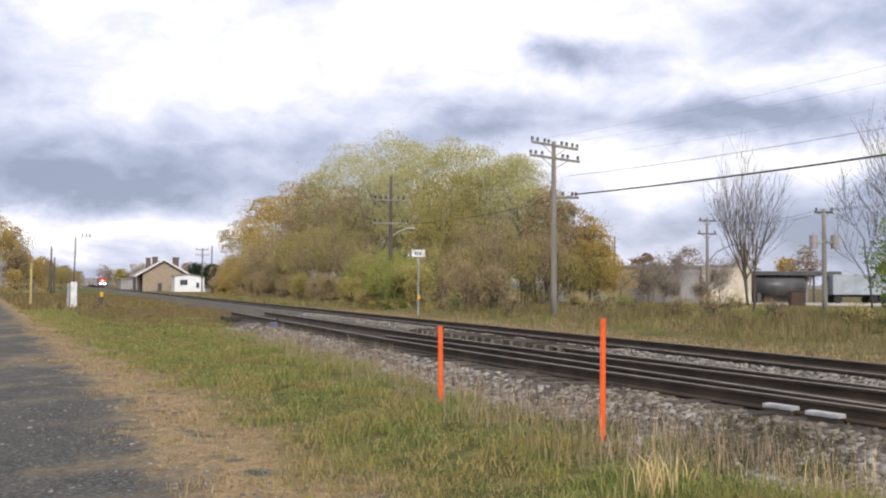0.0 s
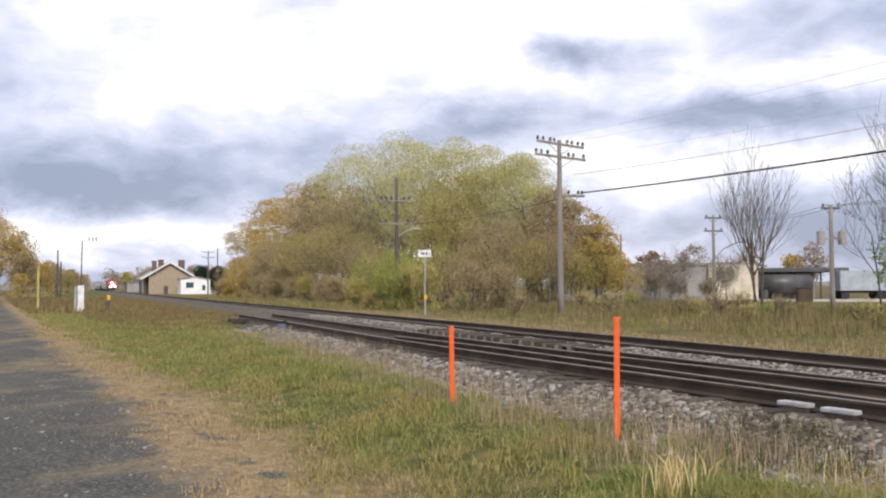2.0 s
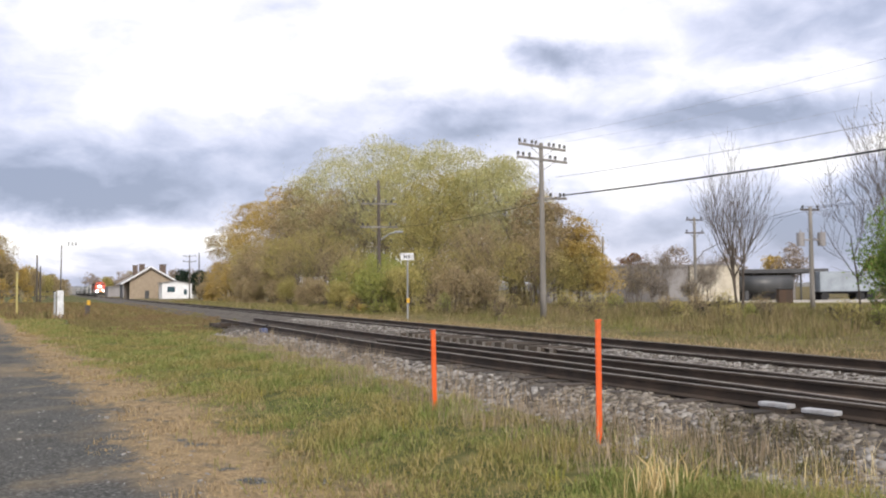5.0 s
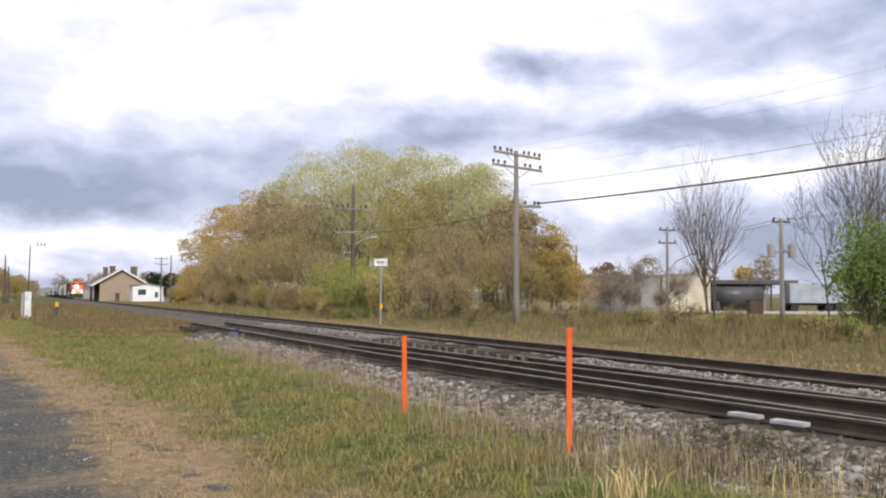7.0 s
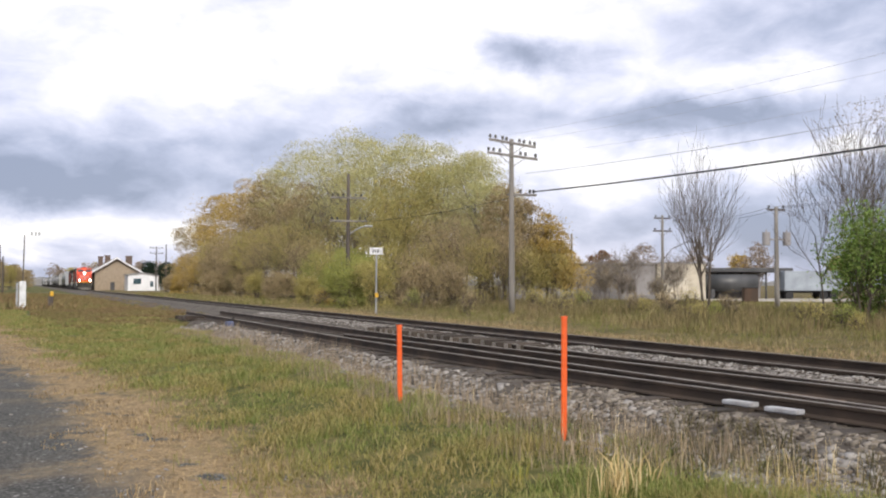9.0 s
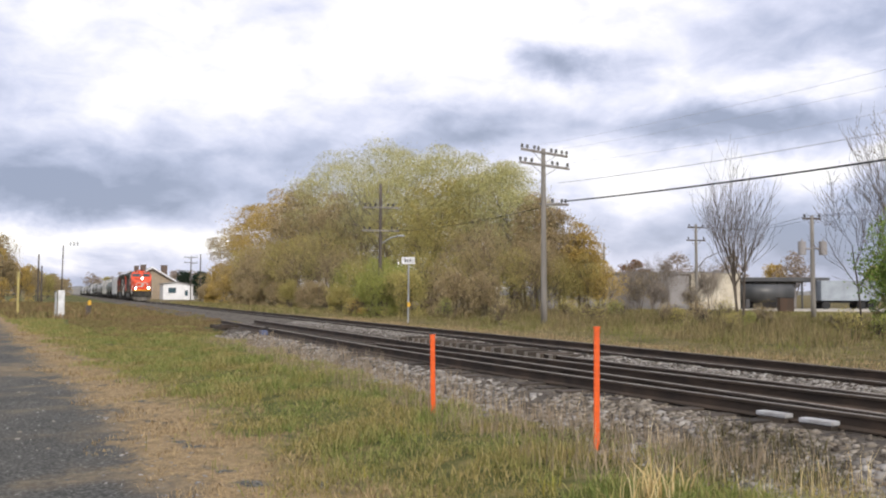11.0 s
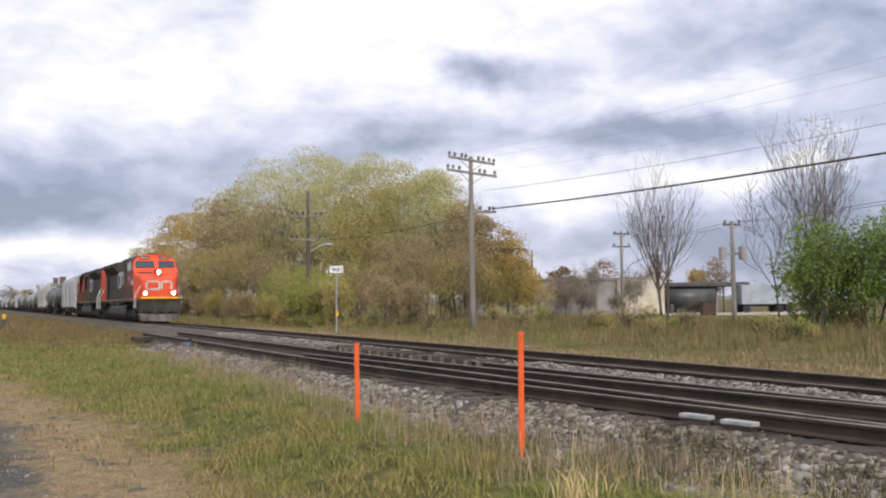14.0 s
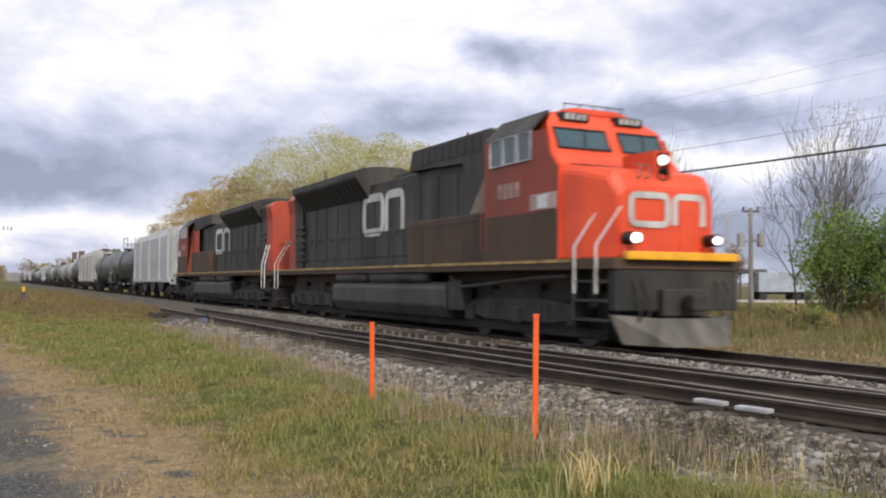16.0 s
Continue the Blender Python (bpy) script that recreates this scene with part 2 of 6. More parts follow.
M_STEEL = mat("galvanised", (0.45, 0.46, 0.48), 0.45, 0.6, scale=5, grain=40, bump=0.1)
M_YELLOW = mat("yellow_paint", (0.75, 0.42, 0.03), 0.6, col2=(0.5, 0.3, 0.05), scale=5, grain=30, bump=0.1)
M_BLACK = mat("black_mark", (0.015, 0.015, 0.017), 0.6, scale=5, grain=30, bump=0)
M_BARK = mat("bark", (0.085, 0.068, 0.055), 0.95, col2=(0.14, 0.115, 0.095), scale=3, grain=25, bump=0.7, streak=4)
M_BARK_PALE = mat("grey_bark", (0.20, 0.175, 0.15), 0.95, col2=(0.12, 0.10, 0.085), scale=3, grain=25, bump=0.6, streak=4)
M_GLASS = mat("dark_glass", (0.05, 0.09, 0.11), 0.12, 0.0, scale=1, grain=10, bump=0)
M_BRICK = mat("tan_stucco", (0.36, 0.29, 0.215), 0.9, col2=(0.29, 0.23, 0.17), scale=1.5, grain=14, bump=0.3)
M_ROOF = mat("grey_roof", (0.28, 0.27, 0.27), 0.85, col2=(0.2, 0.19, 0.19), scale=1, grain=10, bump=0.4)
M_SIDING = mat("white_siding", (0.78, 0.78, 0.80), 0.7, col2=(0.66, 0.66, 0.68), scale=1, grain=12, bump=0.1)
M_GREYWALL = mat("grey_metal_wall", (0.31, 0.295, 0.30), 0.7, col2=(0.25, 0.235, 0.24), scale=0.6, grain=10, bump=0.1, streak=4)
M_CREAM = mat("cream_block", (0.62, 0.57, 0.47), 0.85, col2=(0.43, 0.38, 0.30), scale=0.9, grain=10, bump=0.2)
M_DARKROOF = mat("dark_roof", (0.05, 0.05, 0.055), 0.7, col2=(0.08, 0.08, 0.085), scale=1, grain=10, bump=0.1)
M_CHIM = mat("chimney_brick", (0.15, 0.105, 0.085), 0.9, col2=(0.10, 0.075, 0.062), scale=4, grain=20, bump=0.3)

M_RED = mat("locomotive_orange_red", (0.78, 0.088, 0.026), 0.5, col2=(0.62, 0.06, 0.02), scale=0.9, grain=30, bump=0.03)
# dust, and the dimness of faces turned from the sun, in one red
M_REDDIM = mat("dusty_shaded_red", (0.27, 0.050, 0.030), 0.65, col2=(0.15, 0.046, 0.030), scale=1.1, grain=18, bump=0.05, streak=3)
M_LOCOBLK = mat("dusty_black", (0.016, 0.0155, 0.014), 0.65, col2=(0.058, 0.052, 0.042), scale=1.3, grain=22, bump=0.05, streak=4)
M_GRIME = mat("brake_dust_brown", (0.085, 0.046, 0.027), 0.75, col2=(0.05, 0.034, 0.025), scale=1.5, grain=18, bump=0.1, streak=3)
M_UNDER = mat("underframe_grime", (0.018, 0.017, 0.016), 0.8, col2=(0.045, 0.041, 0.036), scale=1.6, grain=18, bump=0.15)
M_TANKGREY = mat("fuel_tank_grey", (0.055, 0.053, 0.050), 0.65, col2=(0.028, 0.026, 0.024), scale=1.4, grain=18, bump=0.1, streak=3)
M_LOGO = mat("white_marking", (0.62, 0.62, 0.60), 0.5, col2=(0.36, 0.35, 0.33), scale=2.5, grain=30, bump=0, streak=4)
M_REDHOOD = mat("sooty_orange_red", (0.42, 0.052, 0.024), 0.6, col2=(0.24, 0.05, 0.026), scale=1.1, grain=18, bump=0.05, streak=3)
M_REFLECTOR = mat("lamp_cup", (0.012, 0.012, 0.013), 0.4, scale=3, grain=30, bump=0)
M_LAMP = mat("lit_headlamp", (1.0, 0.95, 0.93), 0.2, bump=0, emit=240.0)
M_LAMP_OFF = mat("unlit_lamp", (0.5, 0.5, 0.5), 0.2, bump=0)
M_RAILING = mat("white_handrail", (0.78, 0.78, 0.76), 0.5, scale=3, grain=30, bump=0)
M_HOPPER = mat("light_grey_paint", (0.46, 0.47, 0.49), 0.6, col2=(0.37, 0.37, 0.38), scale=0.8, grain=14, bump=0.05, streak=5)
M_HOPPER2 = mat("off_white_paint", (0.46, 0.455, 0.44), 0.6, col2=(0.34, 0.33, 0.31), scale=0.8, grain=14, bump=0.05, streak=5)
M_TANKBLK = mat("tank_car_black", (0.035, 0.038, 0.042), 0.45, col2=(0.075, 0.075, 0.078), scale=0.8, grain=14, bump=0.05, streak=5)
M_TANKWHT = mat("tank_car_white", (0.42, 0.42, 0.42), 0.6, col2=(0.26, 0.25, 0.24), scale=0.8, grain=14, bump=0.05, streak=5)
M_TANKGRN = mat("tank_car_grey_green", (0.13, 0.15, 0.14), 0.5, col2=(0.09, 0.10, 0.10), scale=0.8, grain=14, bump=0.05, streak=5)
M_WHEEL = mat("wheel_steel", (0.06, 0.05, 0.045), 0.6, 0.4, scale=3, grain=30, bump=0.05)

M_GRASS = mat_islands("green_grass", [(0.115, 0.165, 0.042), (0.19, 0.23, 0.062), (0.27, 0.285, 0.088), (0.38, 0.33, 0.14)], translucent=0.3, patch=0.9,
                      cols_b=[(0.20, 0.19, 0.055), (0.28, 0.24, 0.08), (0.35, 0.28, 0.115), (0.42, 0.33, 0.155)])
M_DRY = mat_islands("dry_grass", [(0.18, 0.125, 0.066), (0.32, 0.23, 0.125), (0.45, 0.34, 0.195), (0.38, 0.29, 0.165)], translucent=0.2)
M_STALK = mat_islands("straw_stalk", [(0.45, 0.33, 0.15), (0.66, 0.51, 0.26), (0.80, 0.68, 0.42)], translucent=0.15)
M_STALK_BROWN = mat_islands("brown_stalk", [(0.17, 0.13, 0.09), (0.29, 0.225, 0.155), (0.40, 0.32, 0.225)], translucent=0.1)
M_STALK_OLD = mat_islands("old_stalk", [(0.120, 0.090, 0.060), (0.240, 0.180, 0.120), (0.360, 0.282, 0.192)], translucent=0.1)
M_WEED = mat_islands("field_weed", [(0.12, 0.10, 0.042), (0.21, 0.17, 0.075), (0.32, 0.255, 0.13), (0.44, 0.36, 0.21)], translucent=0.25, patch=0.45,
                     cols_b=[(0.10, 0.125, 0.032), (0.175, 0.19, 0.05), (0.255, 0.25, 0.08), (0.17, 0.13, 0.06)])
M_TALLWEED = mat_islands("tall_weed", [(0.10, 0.075, 0.042), (0.20, 0.15, 0.085), (0.34, 0.26, 0.15), (0.17, 0.14, 0.06)], translucent=0.2, patch=0.35,
                         cols_b=[(0.075, 0.085, 0.028), (0.14, 0.135, 0.045), (0.26, 0.20, 0.085)])
M_RUSTWEED = mat_islands("rust_weed", [(0.10, 0.066, 0.038), (0.18, 0.118, 0.064), (0.27, 0.18, 0.095), (0.22, 0.165, 0.07)], translucent=0.15, patch=0.3,
                         cols_b=[(0.12, 0.12, 0.042), (0.20, 0.175, 0.065), (0.28, 0.22, 0.10)])
M_DULLWEED = mat_islands("dull_weed", [(0.06, 0.062, 0.025), (0.11, 0.10, 0.045), (0.17, 0.135, 0.07), (0.10, 0.085, 0.05)], translucent=0.2)
M_YFLOWER = mat_islands("yellow_weed", [(0.22, 0.21, 0.04), (0.40, 0.34, 0.06)], translucent=0.2)


def leaf(name, cols):
    return mat_islands(name, cols, 0.7, translucent=0.25)


L_WILLOW = leaf("willow_leaf", [(0.27, 0.275, 0.11), (0.45, 0.445, 0.20), (0.58, 0.55, 0.30), (0.48, 0.40, 0.15)])
L_GOLD = leaf("gold_leaf", [(0.32, 0.23, 0.075), (0.45, 0.315, 0.092), (0.55, 0.39, 0.12), (0.42, 0.33, 0.125)])
L_BROWN = leaf("brown_leaf", [(0.24, 0.18, 0.108), (0.34, 0.26, 0.155), (0.44, 0.345, 0.20), (0.36, 0.31, 0.14)])
L_OLIVE = leaf("olive_leaf", [(0.26, 0.24, 0.08), (0.38, 0.34, 0.115), (0.50, 0.425, 0.16), (0.38, 0.30, 0.13)])
L_GREEN = leaf("green_leaf", [(0.10, 0.175, 0.04), (0.16, 0.25, 0.055), (0.23, 0.31, 0.075), (0.15, 0.19, 0.05)])
L_YGREEN = leaf("yellow_green_leaf", [(0.21, 0.25, 0.06), (0.30, 0.33, 0.085), (0.38, 0.38, 0.11), (0.28, 0.25, 0.08)])
L_RUST = leaf("rust_leaf", [(0.14, 0.06, 0.022), (0.22, 0.095, 0.032), (0.20, 0.12, 0.05)])
L_GREY = leaf("grey_twig_leaf", [(0.26, 0.21, 0.175), (0.36, 0.30, 0.25), (0.33, 0.25, 0.18)])
L_FIR = leaf("fir_needle", [(0.018, 0.035, 0.022), (0.03, 0.05, 0.03)])

# ---- building helpers ----


def part(name, bm, material, parent=None, label=""):
    me = bpy.data.meshes.new(name)
    bm.to_mesh(me)
    bm.free()
    me.materials.append(material)
    ob = new(name, me)
    if parent is not None:
        ob.parent = parent
    if label:
        ob["label"] = label
    return ob


def soft(ob):
    for p in ob.data.polygons:
        p.use_smooth = True
    return ob


def thing(name, label, category, group="", at=(0, 0, 0), rz=0.0):
    ob = new(name)
    ob.empty_display_size = 0.3
    ob.matrix_basis = pose(*at, 0, 0, rz)
    return tagged(ob, label, category, group)


def box(bm, x0, x1, y0, y1, z0, z1, bev=0.0):
    vs = [bm.verts.new((x, y, z)) for x in (x0, x1) for y in (y0, y1) for z in (z0, z1)]
    fs = [bm.faces.new([vs[i] for i in f]) for f in ((0, 1, 3, 2), (4, 6, 7, 5), (0, 4, 5, 1), (2, 3, 7, 6), (0, 2, 6, 4), (1, 5, 7, 3))]
    if bev:
        es = {e for f in fs for e in f.edges}
        bmesh.ops.bevel(bm, geom=list(es), offset=bev, segments=2, affect="EDGES", profile=0.5)
    return bm


def prism(bm, poly, axis, lo, hi, bev=0.0):
    """A polygon of (a, b) drawn out along an axis: 'y': (x, z), 'x': (y, z), 'z': (x, y)."""
    def v(a, b, c):
        return {"y": (a, c, b), "x": (c, a, b), "z": (a, b, c)}[axis]
    A = [bm.verts.new(v(a, b, lo)) for a, b in poly]
    B = [bm.verts.new(v(a, b, hi)) for a, b in poly]
    n = len(poly)
    fs = [bm.faces.new(A), bm.faces.new(B[::-1])]
    fs += [bm.faces.new((A[i], B[i], B[(i + 1) % n], A[(i + 1) % n])) for i in range(n)]
    if bev:
        es = {e for f in fs for e in f.edges}
        bmesh.ops.bevel(bm, geom=list(es), offset=bev, segments=2, affect="EDGES", profile=0.5)
    bmesh.ops.recalc_face_normals(bm, faces=bm.faces)
    return bm


def tube(bm, p0, p1, r0, r1=None, n=8, cap=True):
    p0, p1 = Vector(p0), Vector(p1)
    r1 = r0 if r1 is None else r1
    d = (p1 - p0).normalized()
    u = d.orthogonal().normalized()
    w = d.cross(u)
    A, B = [], []
    for i in range(n):
        a = 2 * math.pi * i / n
        o = u * math.cos(a) + w * math.sin(a)
        A.append(bm.verts.new(p0 + o * r0))
        B.append(bm.verts.new(p1 + o * r1))
    for i in range(n):
        bm.faces.new((A[i], A[(i + 1) % n], B[(i + 1) % n], B[i]))
    if cap:
        bm.faces.new(A[::-1])
        bm.faces.new(B)
    return bm


def pipe(bm, pts, r, n=6):
    """One connected bent tube; r: a radius, or one for each point."""
    pts = [Vector(p) for p in pts]
    rs = r if isinstance(r, (list, tuple)) else [r] * len(pts)
    rings, u = [], None
    for i, p in enumerate(pts):
        d = (pts[min(i + 1, len(pts) - 1)] - pts[max(i - 1, 0)]).normalized()
        u = d.orthogonal() if u is None else u - d * u.dot(d)
        if u.length < 1e-5:
            u = d.orthogonal()
        u = u.normalized()
        w = d.cross(u)
        rings.append([bm.verts.new(p + (u * math.cos(6.28319 * k / n) + w * math.sin(6.28319 * k / n)) * rs[i]) for k in range(n)])
    for A, B in zip(rings, rings[1:]):
        for i in range(n):
            bm.faces.new((A[i], A[(i + 1) % n], B[(i + 1) % n], B[i]))
    bm.faces.new(rings[0][::-1])
    bm.faces.new(rings[-1])
    return bm


def raw_mesh(name, verts, faces_per, material, parent=None):
    """verts (N, k, 3): N pieces of k corners each; faces_per: the faces of one piece."""
    N, k = verts.shape[:2]
    me = bpy.data.meshes.new(name)
    loops = np.concatenate([np.asarray(f) for f in faces_per])
    sizes = np.array([len(f) for f in faces_per])
    me.vertices.add(N * k)
    me.vertices.foreach_set("co", verts.reshape(-1).astype(np.float32))
    allv = (loops[None, :] + (np.arange(N) * k)[:, None]).reshape(-1)
    me.loops.add(len(allv))
    me.loops.foreach_set("vertex_index", allv.astype(np.int32))
    ps = np.tile(sizes, N)
    me.polygons.add(len(ps))
    me.polygons.foreach_set("loop_start", np.concatenate([[0], np.cumsum(ps)[:-1]]).astype(np.int32))
    me.polygons.foreach_set("loop_total", ps.astype(np.int32))
    me.update(calc_edges=True)
    me.materials.append(material)
    ob = new(name, me)
    if parent is not None:
        ob.parent = parent
    return ob


RNG = np.random.default_rng(11)


def blades(name, pts, height, width, material, label, lean=0.35, category="grass"):
    """Grass: bent, tapering blades of two joints."""
    n = len(pts)
    a = RNG.uniform(0, 2 * np.pi, n)
    side = np.stack([np.cos(a), np.sin(a), np.zeros(n)], 1) * (width / 2)[:, None]
    b = RNG.uniform(0, 2 * np.pi, n)
    bend = np.stack([np.cos(b), np.sin(b), np.zeros(n)], 1) * (RNG.uniform(0.05, 1, n) * lean * height)[:, None]
    up = np.array([0, 0, 1.0])
    mid = pts + bend * 0.35 + up * (height * 0.58)[:, None]
    tip = pts + bend + up * (height * (1 - 0.25 * lean))[:, None]
    v = np.stack([pts - side, pts + side, mid + side * 0.75, mid - side * 0.75, tip], 1)
    ob = raw_mesh(name, v, [(0, 1, 2, 3), (3, 2, 4)], material)
    return tagged(ob, label, category, kind="stuff")


def stones(name, pts, size, material, label):
    """Broken stones: eight-cornered lumps, each of its own shape."""
    n = len(pts)
    base = np.array([(-1, -1, -1), (1, -1, -1), (1, 1, -1), (-1, 1, -1), (-1, -1, 1), (1, -1, 1), (1, 1, 1), (-1, 1, 1)], float)
    v = base[None] * RNG.uniform(0.45, 1.0, (n, 8, 3)) * (size / 2)[:, None, None]
    a = RNG.uniform(0, 6.28, n)
    t = RNG.uniform(-0.6, 0.6, n)
    ca, sa, ct, st = np.cos(a), np.sin(a), np.cos(t), np.sin(t)
    x, y, z = v[..., 0], v[..., 1], v[..., 2] * 0.75
    y, z = y * ct[:, None] - z * st[:, None], y * st[:, None] + z * ct[:, None]
    x, y = x * ca[:, None] - y * sa[:, None], x * sa[:, None] + y * ca[:, None]
    v = np.stack([x, y, z], 2) + pts[:, None]
    ob = raw_mesh(name, v, [(0, 3, 2, 1), (4, 5, 6, 7), (0, 1, 5, 4), (1, 2, 6, 5), (2, 3, 7, 6), (3, 0, 4, 7)], material)
    return tagged(ob, label, "stones", kind="stuff")

# ---- ground, ballast, tracks ----


GROUND_Z = -0.40
MAIN_Y = 11.2


def siding_y(x):
    """The siding's middle line: parallel to the main line, then drawing in to it."""
    return 7.35 + (0.0 if x < -22 else 0.0035 * (x + 22) ** 2)


def ground_z(x, y):
    z = GROUND_Z + 0.05 * math.sin(x * 0.31 + 1.3 * math.sin(y * 0.23)) * math.sin(y * 0.37 + 0.7)
    z += 0.025 * noise.noise((x * 0.7, y * 0.7, 0.3))
    if -0.5 < y < 6:
        z += 0.08 * max(0.0, 1 - ((y - 4.3) / 1.6) ** 2)      # the verge swells a little before the stones
    return z


def ground_sheet():
    def axis(fine_lo, fine_hi, fine, far_lo, far_hi):
        mid = list(np.arange(fine_lo, fine_hi + 1e-6, fine))
        left, right, k = [], [], fine
        v = fine_lo
        while v > far_lo:
            k *= 1.22
            v -= k
            left.append(max(v, far_lo))
        v, k = fine_hi, fine
        while v < far_hi:
            k *= 1.22
            v += k
            right.append(min(v, far_hi))
        return left[::-1] + mid + right
    xs = axis(-60, 8, 0.4, -2500, 2000)
    ys = axis(-3, 30, 0.3, -2000, 2500)
    verts = [(x, y, ground_z(x, y)) for x in xs for y in ys]
    ny = len(ys)
    faces = [(i * ny + j, (i + 1) * ny + j, (i + 1) * ny + j + 1, i * ny + j + 1) for i in range(len(xs) - 1) for j in range(ny - 1)]
    me = bpy.data.meshes.new("ground")
    me.from_pydata(verts, [], faces)
    me.materials.append(M_GROUND)
    for p in me.polygons:
        p.use_smooth = True
    ob = new("ground", me)
    return tagged(ob, "gravel road beside dead tan grass and a green weedy verge", "ground", kind="structure")


def ballast_z(x, y):
    n = 0.035 * noise.noise((x * 1.1, y * 1.1, 5.0)) + 0.02 * noise.noise((x * 4, y * 4, 2.0))
    near = siding_y(x) - 1.45 + 0.25 * noise.noise((x * 0.4, 0, 9))
    if x < -36:                                     # the siding ends; only the main line's bed goes on
        k = min(1, (-36 - x) / 8)
        near += k * 2.3
    far = MAIN_Y + 2.5 + 0.2 * noise.noise((x * 0.4, 4, 9))
    top = -0.195
    low = GROUND_Z - 0.12
    if y < near:
        z = top - (near - y) * 0.32
    elif y > far:
        z = top - (y - far) * 0.32
    else:
        z = top
        # stones heaped between the two tracks, nearly to the railheads
        z += 0.16 * max(0.0, 1 - ((y - 9.75) / (0.75 if x > -15.6 or x < -24.2 else 0.5)) ** 4)
    if -24.2 < x < -15.6 and 8.1 < y < 9.25:
        z -= 0.10                                   # open cribs round the exposed tie ends
    return max(z, low) + n


def ballast_bed():
    xs = list(np.arange(-60, 6.1, 0.25)) + [10, 30, 80, 200]
    xs = [-1500, -900, -600, -400, -300, -220, -160, -120, -100] + list(np.arange(-90, -60, 1.0)) + xs
    ys = np.arange(3.9, 16.01, 0.2)
    verts = [(x, y, ballast_z(x, y)) for x in xs for y in ys]
    ny = len(ys)
    faces = [(i * ny + j, (i + 1) * ny + j, (i + 1) * ny + j + 1, i * ny + j + 1) for i in range(len(xs) - 1) for j in range(ny - 1)]
    me = bpy.data.meshes.new("ballast_bed")
    me.from_pydata(verts, [], faces)
    me.materials.append(M_BALLAST)
    return tagged(new("ballast_bed", me), "brown-grey stone ballast bed under the two tracks", "ballast", kind="structure")


def rail_line(name, pts, label):
    """A rail with foot, web and head along the points."""
    prof = [(-0.07, -0.17), (0.07, -0.17), (0.07, -0.155), (0.012, -0.13), (0.012, -0.045), (0.036, -0.035), (0.036, -0.006), (0.028, 0), (-0.028, 0), (-0.036, -0.006), (-0.036, -0.035), (-0.012, -0.045), (-0.012, -0.13), (-0.07, -0.155)]
    bm = bmesh.new()
    rings = [[bm.verts.new((x, y + a, b)) for a, b in prof] for x, y in pts]
    n = len(prof)
    for A, B in zip(rings, rings[1:]):
        for i in range(n):
            f = bm.faces.new((A[i], A[(i + 1) % n], B[(i + 1) % n], B[i]))
            f.material_index = 1 if i in (6, 7, 8) else 0
    bm.faces.new(rings[0])
    bm.faces.new(rings[-1][::-1])
    bmesh.ops.recalc_face_normals(bm, faces=bm.faces)
    ob = part(name, bm, M_RAIL)
    ob.data.materials.append(M_HEAD)
    return tagged(ob, label, "rail", kind="structure")


def tie_mesh(length, name, material=M_TIE):
    bm = box(bmesh.new(), -0.115, 0.115, -length / 2, length / 2, -0.33, -0.165, 0.012)
    me = bpy.data.meshes.new(name)
    bm.to_mesh(me)
    bm.free()
    me.materials.append(material)
    return me


def tracks():
    for s in (-0.755, 0.755):
        rail_line("rail", [(x, MAIN_Y + s) for x in (-1500, -300, -100, -40, 0, 40, 200)], "rusty steel rail of the main line")
    xs = list(np.arange(-42, 20, 1.5))
    for s in (-0.755, 0.755):
        rail_line("rail", [(x, siding_y(x) + s) for x in xs], "rusty steel rail of the weedy siding")
    # the other branch of the turnout: its rails lie inside and beyond the siding's
    rail_line("rail", [(x, 8.98 + 0.02 * (x + 16)) for x in np.arange(-16.2, 10, 1.5)], "rusty outer rail of the turnout's second branch")
    rail_line("rail", [(x, 7.49 + 0.02 * (x + 16) - 0.010 * max(0.0, -15 - x) ** 2) for x in np.arange(-21.0, 10, 1.5)], "rusty inner rail of the turnout's second branch")


def ties():
    bed = thing("main_line_ties", "dark creosoted wooden ties under the main line rails", "railway ties")
    bed["kind"] = "structure"
    me = tie_mesh(2.6, "tie")
    x = -92.0
    while x < 8:
        ob = new("tie", me)
        ob.parent = bed
        ob.matrix_basis = pose(x + random.uniform(-0.03, 0.03), MAIN_Y + random.uniform(-0.06, 0.06), random.uniform(-0.012, 0.004), 0, 0, random.uniform(-1.2, 1.2))
        x += 0.52
    sid = thing("siding_ties", "dark weathered wooden ties under the siding rails", "railway ties")
    sid["kind"] = "structure"
    ends = thing("exposed_tie_ends", "weathered grey tie ends standing bare between the two tracks", "railway ties")
    ends["kind"] = "structure"
    block = tie_mesh(0.8, "tie_end", M_TIE_GREY)
    block.materials.append(M_TIE)
    for f in block.polygons:
        f.material_index = 0 if abs(f.normal.y) > 0.7 else 1
    x = -23.9
    while x < -15.7:
        ob = new("tie_end", block)
        ob.parent = ends
        ob.matrix_basis = pose(x + random.uniform(-0.04, 0.04), 9.16 + 0.03 * (x + 20) * 0.6 + random.uniform(-0.05, 0.05), 0.335 + random.uniform(-0.02, 0.01), 0, 0, random.uniform(-2, 2)) @ Matrix.Diagonal((0.7, 1, 1.9, 1))
        x += 0.48
    x = -41.5
    while x < 10:
        ob = new("tie", me)
        ob.parent = sid
        ob.matrix_basis = pose(x + random.uniform(-0.04, 0.04), siding_y(x) + random.uniform(-0.08, 0.08), random.uniform(-0.015, 0.0), 0, 0, random.uniform(-1.5, 1.5))
        x += 0.56


ground_sheet()
ballast_bed()
tracks()
ties()

# ---- the train ----


